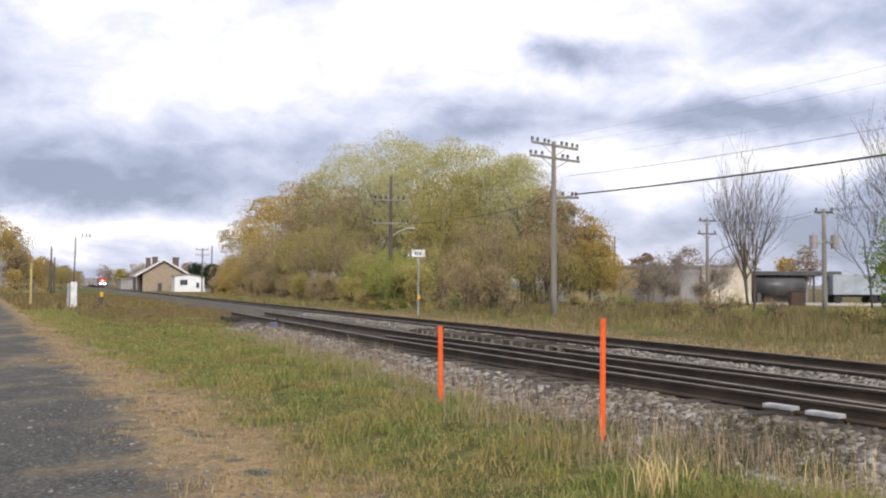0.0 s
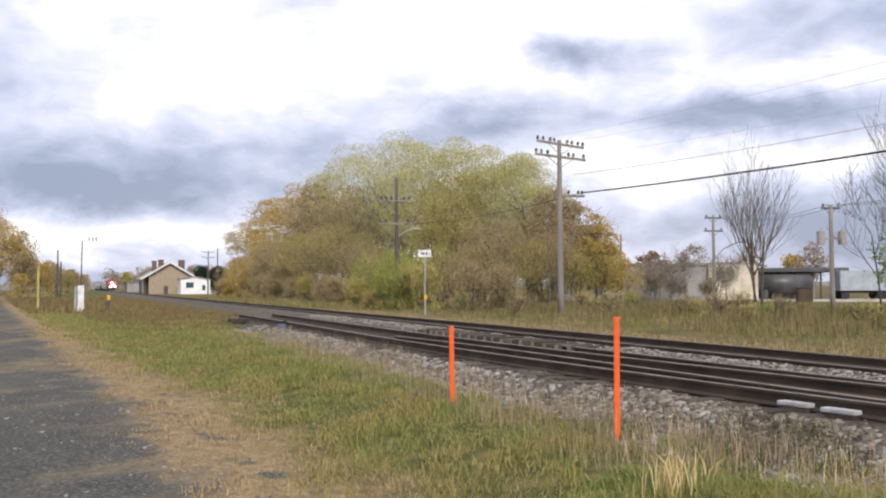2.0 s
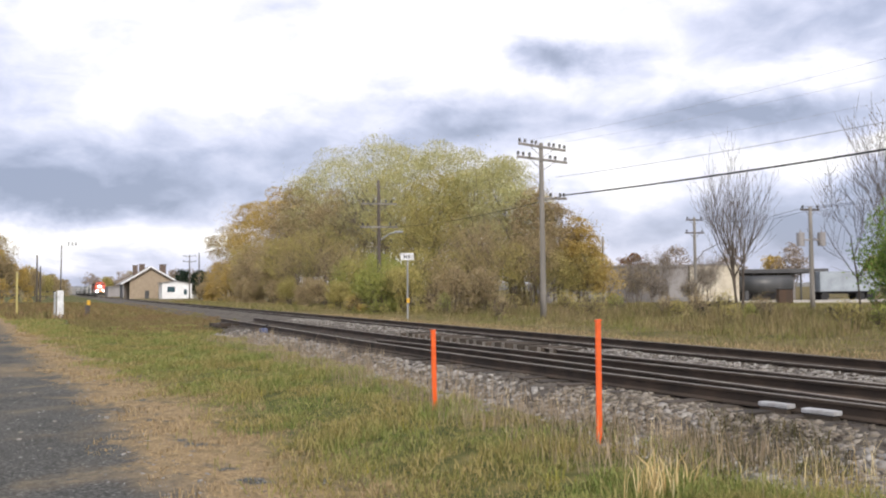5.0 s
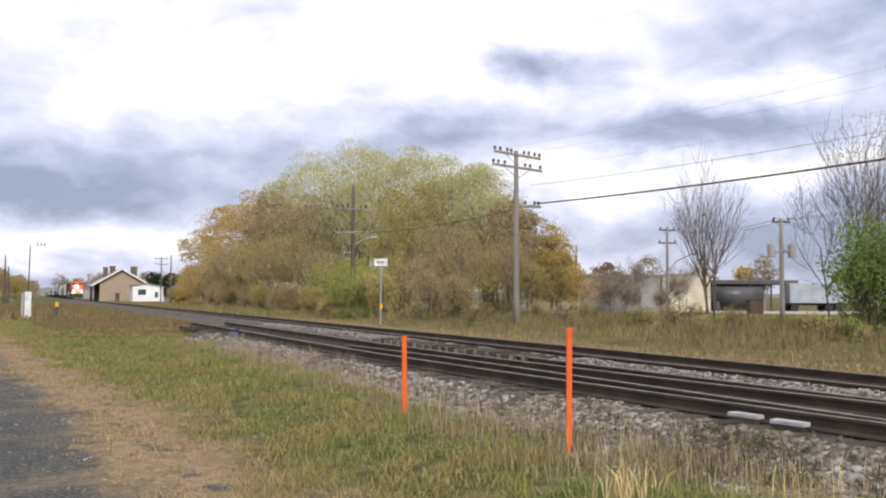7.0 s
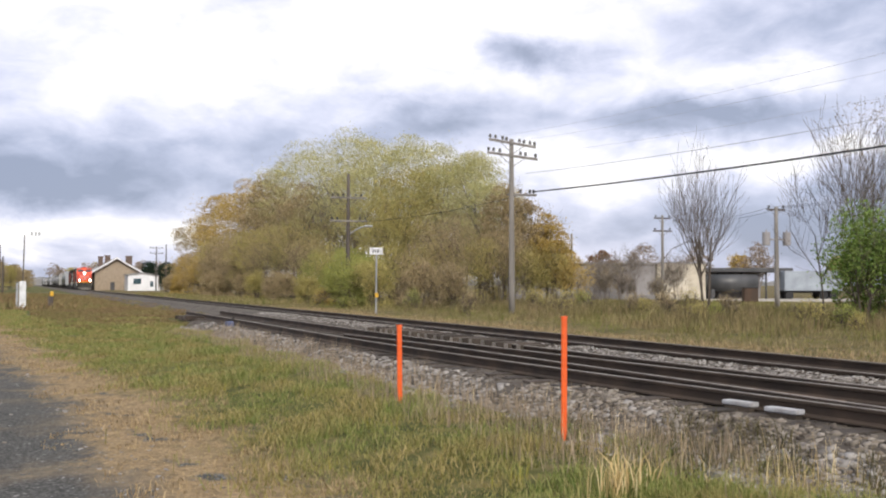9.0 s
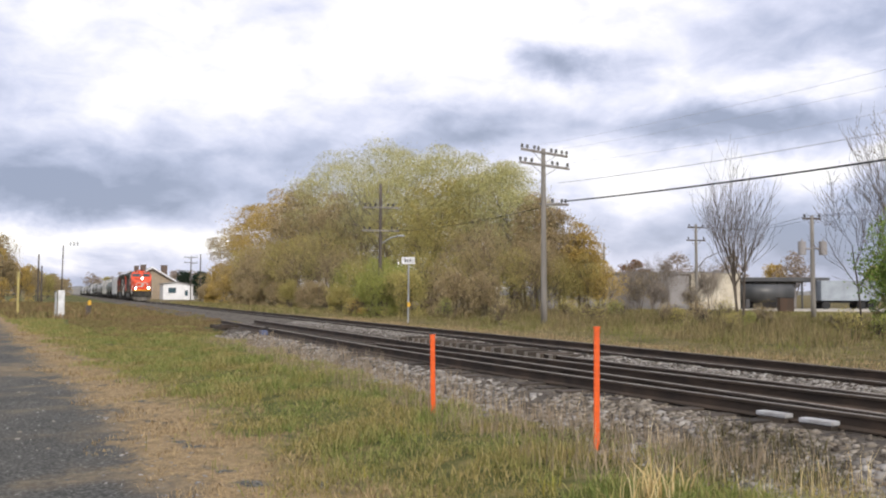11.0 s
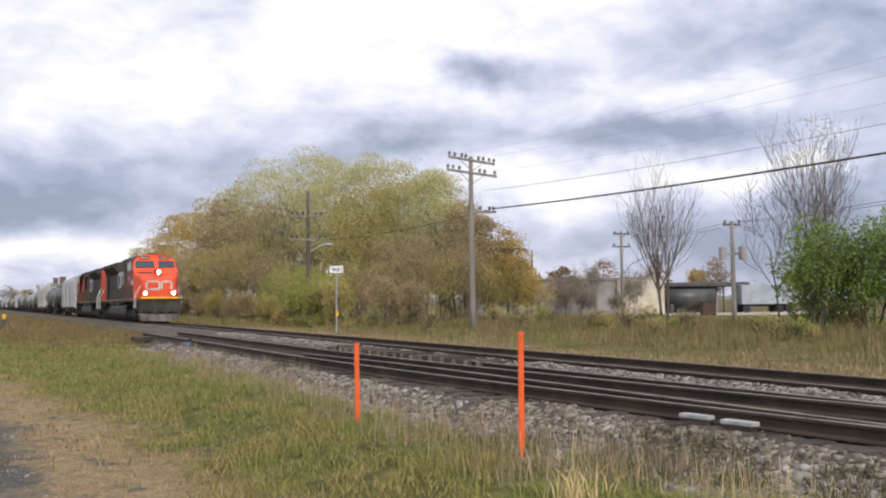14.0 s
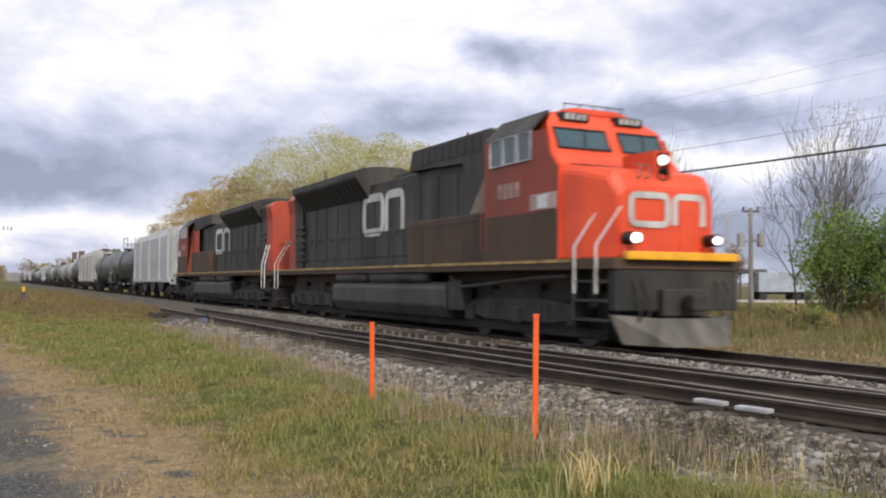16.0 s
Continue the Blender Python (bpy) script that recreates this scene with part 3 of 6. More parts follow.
def truck(parent, x, wheels, wb, r, material):
    """A bogie: side frames with axle boxes and springs, and its wheel sets."""
    bm = bmesh.new()
    half = wb / 2
    for s in (-1, 1):
        y0, y1 = sorted((s * 1.02, s * 1.20))
        prism(bm, [(x - half - 0.45, r + 0.02), (x - half - 0.45, r + 0.22), (x - half * 0.5, r + 0.36), (x + half * 0.5, r + 0.36), (x + half + 0.45, r + 0.22),
                   (x + half + 0.45, r + 0.02), (x + half * 0.6, r - 0.12), (x - half * 0.6, r - 0.12)], "y", y0, y1)
        for i in range(wheels):
            ax = x - half + wb * i / (wheels - 1)
            box(bm, ax - 0.16, ax + 0.16, min(s * 1.0, s * 1.28), max(s * 1.0, s * 1.28), r - 0.17, r + 0.17, 0.03)
        for k in range(wheels - 1):
            cx = x - half + wb * (k + 0.5) / (wheels - 1)
            for d in (-0.14, 0.14):
                tube(bm, (cx + d, s * 1.16, r - 0.08), (cx + d, s * 1.16, r + 0.25), 0.085, n=8)
    box(bm, x - 0.3, x + 0.3, -1.0, 1.0, r - 0.05, r + 0.33)
    tr = part("truck", bm, material, parent)
    for i in range(wheels):
        ax = x - half + wb * i / (wheels - 1)
        bm = bmesh.new()
        for s in (-1, 1):
            tube(bm, (ax, s * 0.70, r), (ax, s * 0.84, r), r, n=20)
            tube(bm, (ax, s * 0.66, r), (ax, s * 0.70, r), r + 0.03, n=20)
        tube(bm, (ax, -0.9, r), (ax, 0.9, r), 0.09, n=8)
        part("wheel_set", bm, M_WHEEL, tr)


def coupler(parent, x, s):
    bm = box(bmesh.new(), min(x, x + s * 0.45), max(x, x + s * 0.45), -0.09, 0.09, 0.78, 0.96, 0.02)
    box(bm, x + s * 0.45 - 0.14, x + s * 0.45 + 0.14, -0.16, 0.16, 0.72, 1.02, 0.05)
    part("coupler", bm, M_UNDER, parent)


def white_mark(parent, name, bars, place, thick=0.012):
    """Marks as plain white bars: (u0, u1, v0, v1) on a face that place(u, v, w) lays out."""
    bm = bmesh.new()
    for u0, u1, v0, v1, *sl in bars:
        d = sl[0] if sl else 0.0
        c = [(u0, v0), (u1, v0), (u1 + d, v1), (u0 + d, v1)]
        A = [bm.verts.new(place(u, v, 0.0)) for u, v in c]
        B = [bm.verts.new(place(u, v, thick)) for u, v in c]
        bm.faces.new(A[::-1])
        bm.faces.new(B)
        for i in range(4):
            bm.faces.new((A[i], A[(i + 1) % 4], B[(i + 1) % 4], B[i]))
    bmesh.ops.recalc_face_normals(bm, faces=bm.faces)
    return part(name, bm, M_LOGO, parent)


def ribbon_mark(parent, name, lines, t, place, thick=0.012):
    """Marks as flat white bands of width t with rounded bends along lines of (u, v)."""
    bm = bmesh.new()
    for pts in lines:
        closed = pts[0] == pts[-1]
        ps = [Vector(p) for p in (pts[:-1] if closed else pts)]
        rows = []
        n = len(ps)
        for i, p in enumerate(ps):
            a = ps[i - 1] if closed or i else p
            b = ps[(i + 1) % n] if closed or i < n - 1 else p
            d = (b - a).normalized()
            o = Vector((-d.y, d.x)) * t / 2
            rows.append([bm.verts.new(place(*q, w)) for q in (p - o, p + o) for w in (0.0, thick)])
        pairs = list(zip(rows, rows[1:])) + ([(rows[-1], rows[0])] if closed else [])
        for A, B in pairs:
            for i, j in ((0, 1), (1, 3), (3, 2), (2, 0)):
                bm.faces.new((A[i], A[j], B[j], B[i]))
        if not closed:
            for A in (rows[0], rows[-1]):
                bm.faces.new((A[0], A[1], A[3], A[2]))
    bmesh.ops.recalc_face_normals(bm, faces=bm.faces)
    return part(name, bm, M_LOGO, parent)


def bent(pts, r, n=5):
    """A line of points with its inner corners rounded."""
    out = [tuple(pts[0])]
    for a, p, b in zip(pts, pts[1:], pts[2:]):
        a, p, b = Vector(a), Vector(p), Vector(b)
        u, v = p + (a - p).normalized() * r, p + (b - p).normalized() * r
        out += [tuple(u * (1 - k) ** 2 + p * 2 * k * (1 - k) + v * k * k) for k in (i / n for i in range(n + 1))]
    return out + [tuple(pts[-1])]


def emblem_lines(w, h, r):
    """A hollow rounded block beside a linked pair of uprights, in a box w by h."""
    a, b = w * 0.50, w * 0.60
    block = bent([(a * 0.5, 0), (a, 0), (a, h), (0, h), (0, 0), (a * 0.5, 0)], r)
    return [block, bent([(b, 0), (b, h), (w, h), (w, 0)], r)]


def locomotive(lit, label):
    """Wide-nosed freight diesel: x = 0 at the front of the deck, behind it negative."""
    lo = thing("locomotive", label, "locomotive", "locomotives of the train")
    # the second locomotive takes the dusty red with shade in it throughout
    red = M_RED if lit else M_REDDIM
    # deck and sill
    bm = box(bmesh.new(), -22.0, -0.25, -1.5, 1.5, 1.46, 1.66, 0.02)
    box(bm, -21.4, -0.9, -0.75, 0.75, 1.05, 1.46)
    part("deck", bm, M_GRIME, lo)
    # long dark block stands in for shade under the frame; motors at the axles
    bm = box(bmesh.new(), -21.2, -1.2, -0.9, 0.9, 0.14, 1.05, 0.03)
    for x in (-6.1, -4.0, -1.9, -20.1, -18.0, -15.9):
        box(bm, x - 0.5, x + 0.5, -0.95, 0.95, 0.34, 1.2, 0.05)
    part("traction_gear", bm, M_UNDER, lo)
    for s in (-1, 1):
        bm = box(bmesh.new(), -21.6, -1.6, min(s * 1.505, s * 1.53), max(s * 1.505, s * 1.53), 1.60, 1.665)
        part("sill_stripe", bm, mat_stripe(), lo, "dirty yellow reflective sill stripe")
    bm = box(bmesh.new(), -0.26, -0.10, -1.28, 1.28, 1.63, 1.78, 0.02)
    part("anticlimber", bm, M_YELLOW_EDGE, lo, "yellow edge of the front deck")
    # pilot plate with the plough under it
    bm = box(bmesh.new(), -0.5, -0.28, -1.42, 1.42, 0.72, 1.62, 0.02)
    box(bm, -0.27, -0.1, -0.5, 0.5, 0.62, 1.12, 0.03)
    part("pilot", bm, M_LOCOBLK, lo)
    for y in (-1.05, -0.85, 0.85, 1.05):
        bm = bmesh.new()
        pipe(bm, [(-0.29, y, 1.3), (-0.02, y, 0.95), (-0.1, y, 0.55)], 0.025)
        part("air_hose", bm, M_LOCOBLK, lo)
    bm = bmesh.new()
    A = [(-0.45, -1.42, 0.66), (0.08, -0.72, 0.60), (0.08, 0.72, 0.60), (-0.45, 1.42, 0.66)]
    B = [(-0.30, -1.22, 0.13), (0.36, -0.62, 0.11), (0.36, 0.62, 0.11), (-0.30, 1.22, 0.13)]
    va, vb = [bm.verts.new(p) for p in A], [bm.verts.new(p) for p in B]
    vc = [bm.verts.new((p[0] - 0.06, p[1], p[2])) for p in A]
    vd = [bm.verts.new((p[0] - 0.06, p[1], p[2])) for p in B]
    for i in range(3):
        bm.faces.new((va[i], vb[i], vb[i + 1], va[i + 1]))
        bm.faces.new((vc[i], vc[i + 1], vd[i + 1], vd[i]))
        bm.faces.new((vb[i], vd[i], vd[i + 1], vb[i + 1]))
        bm.faces.new((va[i], va[i + 1], vc[i + 1], vc[i]))
    part("plough", bm, M_PLOUGH, lo, "scuffed grey snow plough")
    # nose: vertical front that tapers in plan, sloped shoulder up to the windscreen
    bm = bmesh.new()
    sect = [(-0.62, 1.10, 1.66, 2.98), (-0.80, 1.19, 1.66, 3.28), (-1.35, 1.38, 1.66, 3.42), (-2.15, 1.475, 1.66, 3.55)]
    rings = []
    for x, w, z0, z1 in sect:
        rings.append([bm.verts.new(p) for p in ((x, -w, z0), (x, -w, z1 - 0.16), (x, -w + 0.14, z1), (x, w - 0.14, z1), (x, w, z1 - 0.16), (x, w, z0))])
    for a, b in zip(rings, rings[1:]):
        for i in range(6):
            bm.faces.new((a[i], a[(i + 1) % 6], b[(i + 1) % 6], b[i]))
    bm.faces.new(rings[0])
    bm.faces.new(rings[-1][::-1])
    bmesh.ops.recalc_face_normals(bm, faces=bm.faces)
    bmesh.ops.bevel(bm, geom=list(bm.edges), offset=0.03, segments=2, affect="EDGES")
    part("nose", bm, red, lo)
    # cab
    bm = bmesh.new()
    front = [(-1.95, 1.66), (-1.95, 3.50), (-2.22, 3.78), (-2.56, 4.40), (-2.90, 4.72), (-4.9, 4.74), (-4.9, 1.66)]
    prism(bm, front, "y", -1.5, 1.5)
    for v in bm.verts:
        if v.co.z > 4.5:
            v.co.y *= 0.70
        elif v.co.z > 4.2:
            v.co.y *= 0.95
    # roof crown
    prism(bm, [(-1.05, 4.70), (-0.55, 4.84), (0.55, 4.84), (1.05, 4.70)], "x", -4.88, -2.86)
    bmesh.ops.bevel(bm, geom=list(bm.edges), offset=0.025, segments=2, affect="EDGES")
    part("cab", bm, red, lo)
    # dark roof edges over the side windows
    for s in (-1, 1):
        bm = bmesh.new()
        pts = [(s * 1.47, 4.30), (s * 1.53, 4.31), (s * 1.09, 4.765), (s * 1.03, 4.755)]
        prism(bm, pts, "x", -4.9, -3.0)
        part("roof_edge", bm, M_LOCOBLK, lo, "sooty black edge of the cab roof")
    # cab sides darker than the nose: dust, and shade put into the colour
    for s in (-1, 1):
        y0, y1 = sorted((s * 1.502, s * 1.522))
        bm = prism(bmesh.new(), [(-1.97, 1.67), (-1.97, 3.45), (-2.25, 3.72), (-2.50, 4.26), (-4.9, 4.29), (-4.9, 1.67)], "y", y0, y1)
        part("cab_side_panel", bm, M_REDDIM, lo, "dusty dark red lower cab side with shade in its colour")
        y0, y1 = sorted((s * 1.523, s * 1.535))
        bm = box(bmesh.new(), -4.9, -1.98, y0, y1, 1.67, 2.62)
        part("grime_band", bm, M_GRIME, lo, "brown brake dust along the cab side")
    # number boards over the windscreen
    for y in (-0.68, 0.68):
        bm = box(bmesh.new(), -2.95, -2.60, y - 0.33, y + 0.33, 4.50, 4.68, 0.02)
        nb = part("number_board", bm, M_BLACK, lo, "black number board")
        for i in range(4):
            white_mark(nb, "character", [(-0.26 + 0.14 * i, -0.18 + 0.14 * i, -0.06, 0.06)], lambda u, v, w, y=y: (-2.598 + w, y + u, 4.59 + v))
    # roof rail and horn
    bm = bmesh.new()
    box(bm, -3.6, -3.3, -0.35, 0.35, 4.82, 4.93, 0.03)
    for k in (-0.2, 0.0, 0.2):
        tube(bm, (-4.2, k, 4.90), (-3.8, k, 4.93), 0.03, 0.07)
    part("roof_fittings", bm, M_LOCOBLK, lo)
    # windscreens, slanting with the cab front
    def scr(y0, y1, name="windscreen"):
        bm = bmesh.new()
        n = Vector((0.866, 0, 0.5))
        pts = []
        for y, k in ((y0, 0.16), (y1, 0.16), (y1, 0.84), (y0, 0.84)):
            pts.append(Vector((-2.22 - 0.34 * k, y, 3.78 + 0.62 * k)))
        A = [bm.verts.new(p - n * 0.02) for p in pts]
        B = [bm.verts.new(p + n * 0.015) for p in pts]
        bm.faces.new(A[::-1]), bm.faces.new(B)
        for i in range(4):
            bm.faces.new((A[i], A[(i + 1) % 4], B[(i + 1) % 4], B[i]))
        fr = part(name, bm, M_GLASS, lo, "dark teal windscreen pane")
        bm = bmesh.new()
        q = [p + n * 0.02 for p in pts]
        pipe(bm, q + [q[0]], 0.028, 5)
        part("gasket", bm, M_BLACK, fr)
        bm = bmesh.new()
        pipe(bm, [(q[0] + q[1]) / 2 + n * 0.03, (q[2] * 0.6 + q[3] * 0.4) + n * 0.03], 0.012, 5)
        part("wiper", bm, M_BLACK, fr)
    scr(-1.30, -0.06)
    scr(0.26, 1.30)
    for s in (-1, 1):
        for x0, x1 in ((-4.62, -4.12), (-4.04, -3.54), (-3.46, -2.96)):
            y0, y1 = sorted((s * 1.46, s * 1.53))
            bm = box(bmesh.new(), x0, x1, y0, y1, 3.70, 4.28, 0.02)
            w = part("side_window", bm, M_GLASS, lo)
            bm = bmesh.new()
            y = s * 1.535
            pipe(bm, [(x0, y, 3.7), (x1, y, 3.7), (x1, y, 4.28), (x0, y, 4.28), (x0, y, 3.7)], 0.025, 5)
            part("window_frame", bm, M_STEEL, w)
        y0, y1 = sorted((s * 1.524, s * 1.545))
        bm = box(bmesh.new(), -2.95, -2.02, y0, y1, 2.66, 2.98)
        fp = part("flag_plate", bm, M_PLATE, lo, "white and grey plate on the cab side")
        y0, y1 = sorted((s * 1.546, s * 1.552))
        bm = box(bmesh.new(), -2.66, -2.32, y0, y1, 2.69, 2.95)
        part("emblem", bm, M_WHITE, fp)
        for i in range(4):
            nbar = white_mark(lo, "number_bar", [(-4.3 + 0.24 * i, -4.14 + 0.24 * i, 2.98, 3.3)], lambda u, v, w, s=s: (u, s * (1.523 + w), v))
            nbar.data.materials[0] = M_NUMBER
        bm = bmesh.new()
        for x in (-4.75, -5.0):
            pipe(bm, [(x, s * 1.555, 1.9), (x, s * 1.555, 3.3)], 0.009, 5)
        part("grab_iron", bm, M_REDDIM, lo)
    # headlamps high on the nose, ditch lamps above the deck
    lamp = M_LAMP if lit else M_LAMP_OFF
    def lamp_unit(name, x, y, z, r, label):
        """A lamp at the bottom of its reflector cup, so that it is brightest from straight ahead."""
        bm = bmesh.new()
        n, depth = 18, 0.29
        rings = [[bm.verts.new((x - d, y + q * math.cos(6.28319 * i / n), z + q * math.sin(6.28319 * i / n))) for i in range(n)] for d, q in ((depth + 0.03, 0.01), (depth + 0.03, r + 0.02), (0.0, r + 0.02), (0.0, r), (depth, r * 0.92))]
        for A, B in zip(rings, rings[1:]):
            for i in range(n):
                bm.faces.new((A[i], A[(i + 1) % n], B[(i + 1) % n], B[i]))
        cup = part(name, bm, M_REFLECTOR, lo, label)
        part("lens", tube(bmesh.new(), (x - depth - 0.015, y, z), (x - depth + 0.005, y, z), r * 0.92, n=n), lamp, cup)
    for z in (3.53, 3.25):
        lamp_unit("headlight", -0.70, 0.0, z, 0.098, "round white headlamp")
    hh = part("headlight_housing", box(bmesh.new(), -1.7, -1.02, -0.2, 0.2, 3.06, 3.70), red, lo)
    for y0, y1 in ((-0.20, -0.137), (0.137, 0.20)):
        part("housing_cheek", box(bmesh.new(), -1.018, -0.71, y0, y1, 3.06, 3.70), red, hh)
    for z0, z1 in ((3.06, 3.113), (3.387, 3.393), (3.667, 3.70)):
        part("housing_bar", box(bmesh.new(), -1.018, -0.71, -0.135, 0.135, z0, z1), red, hh)
    for y in (-0.95, 0.95):
        lamp_unit("ditch_light", -0.29, y, 2.03, 0.098, "round white ditch light")
        bm = box(bmesh.new(), -0.66, -0.50, y - 0.13, y + 0.13, 1.68, 1.90, 0.02)
        part("lamp_bracket", bm, red, lo)
    # thin black plate on the nose below the windscreen, on one half only
    bm = bmesh.new()
    prism(bm, [(-2.12, 3.553), (-1.40, 3.436), (-1.40, 3.446), (-2.12, 3.563)], "y", -1.25, -0.32)
    part("glare_panel", bm, M_BLACK, lo, "thin black plate on the nose top")
    # railing along the roof's front edge, grab irons on the nose
    bm = bmesh.new()
    for y in (-0.9, -0.45, 0.0, 0.45, 0.9):
        tube(bm, (-2.95, y * 0.8, 4.74), (-2.95, y * 0.8, 4.93), 0.012, n=5)
    pipe(bm, [(-2.95, -0.76, 4.93), (-2.95, 0.76, 4.93)], 0.013, 5)
    part("roof_edge_rail", bm, M_LOCOBLK, lo)
    for y in (-0.62, -0.42):
        bm = bmesh.new()
        pipe(bm, [(-0.70, y, 3.16), (-0.62, y, 3.17), (-0.62, y, 3.40), (-0.80, y, 3.41)], 0.02, 5)
        part("grab_iron", bm, M_WEDGE, lo)
    if not lit:
        for s in (-1, 1):
            y0, y1 = sorted((s * 1.183, s * 1.21))
            part("red_panel", box(bmesh.new(), -6.7, -5.0, y0, y1, 2.4, 4.0, 0.01), M_REDHOOD, lo, "orange-red panel behind the cab")
    # nose door and marks on the nose
    bm = box(bmesh.new(), -0.63, -0.60, 0.30, 0.80, 1.75, 2.9, 0.01)
    part("nose_door", bm, red, lo)
    ribbon_mark(lo, "nose_emblem", [[(u - 0.84, v + 2.30) for u, v in q] for q in emblem_lines(1.68, 0.54, 0.15)], 0.12, lambda u, v, w: (-0.598 + w, u, v))
    # front steps and white handrails
    for s in (-1, 1):
        bm = bmesh.new()
        for z, x in ((0.55, 0.0), (0.90, 0.0), (1.25, 0.0)):
            box(bm, -1.45, -0.52, min(s * 1.18, s * 1.5), max(s * 1.18, s * 1.5), z - 0.03, z + 0.02)
        box(bm, -1.52, -1.47, min(s * 1.15, s * 1.5), max(s * 1.15, s * 1.5), 0.5, 1.5)
        part("steps", bm, M_UNDER, lo)
        for x in (-1.40, -0.72):
            bm = bmesh.new()
            pipe(bm, [(x, s * 1.53, 1.02), (x, s * 1.53, 1.90), (x + 0.35, s * 1.24, 2.58)], 0.019)
            part("handrail", bm, M_RAILING, lo, "white-painted handrail")
        # rear end
        for x in (-21.75, -21.3):
            bm = bmesh.new()
            pipe(bm, [(x, s * 1.53, 0.95), (x, s * 1.53, 1.9), (x + 0.5, s * 1.2, 2.7)], 0.018)
            part("handrail", bm, M_RAILING, lo, "white-painted handrail")
        bm = bmesh.new()
        for z in (0.55, 0.90, 1.25):
            box(bm, -21.9, -21.1, min(s * 1.18, s * 1.5), max(s * 1.18, s * 1.5), z - 0.03, z + 0.02)
        part("steps", bm, M_UNDER, lo)
        # walkway railing
        for k in range(8):
            bm = bmesh.new()
            x = -6.2 - k * 2.05
            tube(bm, (x, s * 1.47, 1.66), (x, s * 1.47, 2.62), 0.016, n=5)
            part("rail_post", bm, M_LOCOBLK, lo)
        bm = bmesh.new()
        tube(bm, (-5.2, s * 1.47, 2.62), (-21.2, s * 1.47, 2.62), 0.016, n=5)
        part("walkway_rail", bm, M_LOCOBLK, lo)
    # hood
    bm = box(bmesh.new(), -20.4, -4.92, -1.0, 1.0, 1.66, 4.18, 0.04)
    part("hood", bm, M_LOCOBLK, lo, "dusty black engine hood")
    for s in (-1, 1):
        for k in range(11):
            x = -7.2 - k * 1.1
            y0, y1 = sorted((s * 1.002, s * 1.022))
            dr = part("hood_door", box(bmesh.new(), x - 0.98, x, y0, y1, 1.95, 3.95, 0.008), M_LOCOBLK, lo)
            y0, y1 = sorted((s * 1.022, s * 1.06))
            part("latch", box(bmesh.new(), x - 0.52, x - 0.46, y0, y1, 2.55, 2.66), M_TANKGREY, dr)
    # electrical cabinet and blower behind the cab
    bm = box(bmesh.new(), -9.6, -4.94, -1.28, 1.28, 1.66, 2.80, 0.03)
    part("inverter_cabinet", bm, M_GRIME, lo, "brown dusty equipment cabinet")
    bm = bmesh.new()
    prism(bm, [(-4.93, 2.8), (-4.93, 4.62), (-5.3, 4.74), (-9.6, 4.74), (-9.8, 4.2), (-6.6, 4.1), (-5.5, 2.8)], "y", -1.18, 1.18, 0.03)
    part("blower_housing", bm, M_LOCOBLK, lo)
    for s in (-1, 1):
        y0, y1 = sorted((s * 1.182, s * 1.2))
        for k in range(9):
            part("grille_slat", box(bmesh.new(), -9.2 + k * 0.4, -8.9 + k * 0.4, y0, y1, 4.28, 4.66), M_BLACK, lo)
        y0, y1 = sorted((s * 1.183, s * 1.205))
        part("side_wedge", prism(bmesh.new(), [(-4.95, 2.82), (-4.95, 4.1), (-5.05, 4.1), (-6.2, 2.82)], "y", y0, y1), M_WEDGE, lo, "tan-grey dusty panel behind the cab")
    # exhaust stack and fans
    bm = box(bmesh.new(), -12.4, -10.6, -0.5, 0.5, 4.18, 4.45, 0.05)
    part("exhaust_stack", bm, M_LOCOBLK, lo)
    # flared radiators near the rear
    bm = bmesh.new()
    prism(bm, [(-1.0, 3.5), (-1.02, 3.75), (-1.5, 4.40), (-1.5, 4.58), (-1.2, 4.70), (1.2, 4.70), (1.5, 4.58), (1.5, 4.40), (1.02, 3.75), (1.0, 3.5)], "x", -19.6, -13.1)
    part("radiator_hood", bm, M_LOCOBLK, lo, "flared black radiator section")
    for s in (-1, 1):
        for k in range(14):
            x = -19.35 + k * 0.44
            bm = bmesh.new()
            pts = [(x, s * 1.06, 3.78), (x + 0.36, s * 1.06, 3.78), (x + 0.36, s * 1.49, 4.36), (x, s * 1.49, 4.36)]
            f = [bm.verts.new(p) for p in pts]
            g = [bm.verts.new((p[0], p[1] + s * 0.02, p[2] - 0.02)) for p in pts]
            bm.faces.new(f), bm.faces.new(g[::-1])
            for i in range(4):
                bm.faces.new((f[i], f[(i + 1) % 4], g[(i + 1) % 4], g[i]))
            bmesh.ops.recalc_face_normals(bm, faces=bm.faces)
            part("radiator_slat", bm, M_BLACK, lo)
    for x in (-18.4, -16.4, -14.4):
        bm = tube(bmesh.new(), (x, 0, 4.7), (x, 0, 4.86), 0.72, 0.66, n=18)
        part("roof_fan", bm, M_LOCOBLK, lo)
    # rear: orange-red hood end with black louvres
    bm = bmesh.new()
    prism(bm, [(-1.08, 1.67), (-1.08, 3.75), (-1.2, 4.30), (-0.9, 4.52), (0.9, 4.52), (1.2, 4.30), (1.08, 3.75), (1.08, 1.67)], "x", -21.3, -20.5, 0.03)
    part("hood_end", bm, M_REDHOOD, lo, "orange-red rear end of the hood")
    bm = bmesh.new()
    prism(bm, [(-1.08, 1.67), (-1.08, 3.75), (-1.2, 4.30), (-0.9, 4.52), (0.9, 4.52), (1.2, 4.30), (1.08, 3.75), (1.08, 1.67)], "x", -20.49, -19.62, 0.02)
    part("rear_hood", bm, M_LOCOBLK, lo)
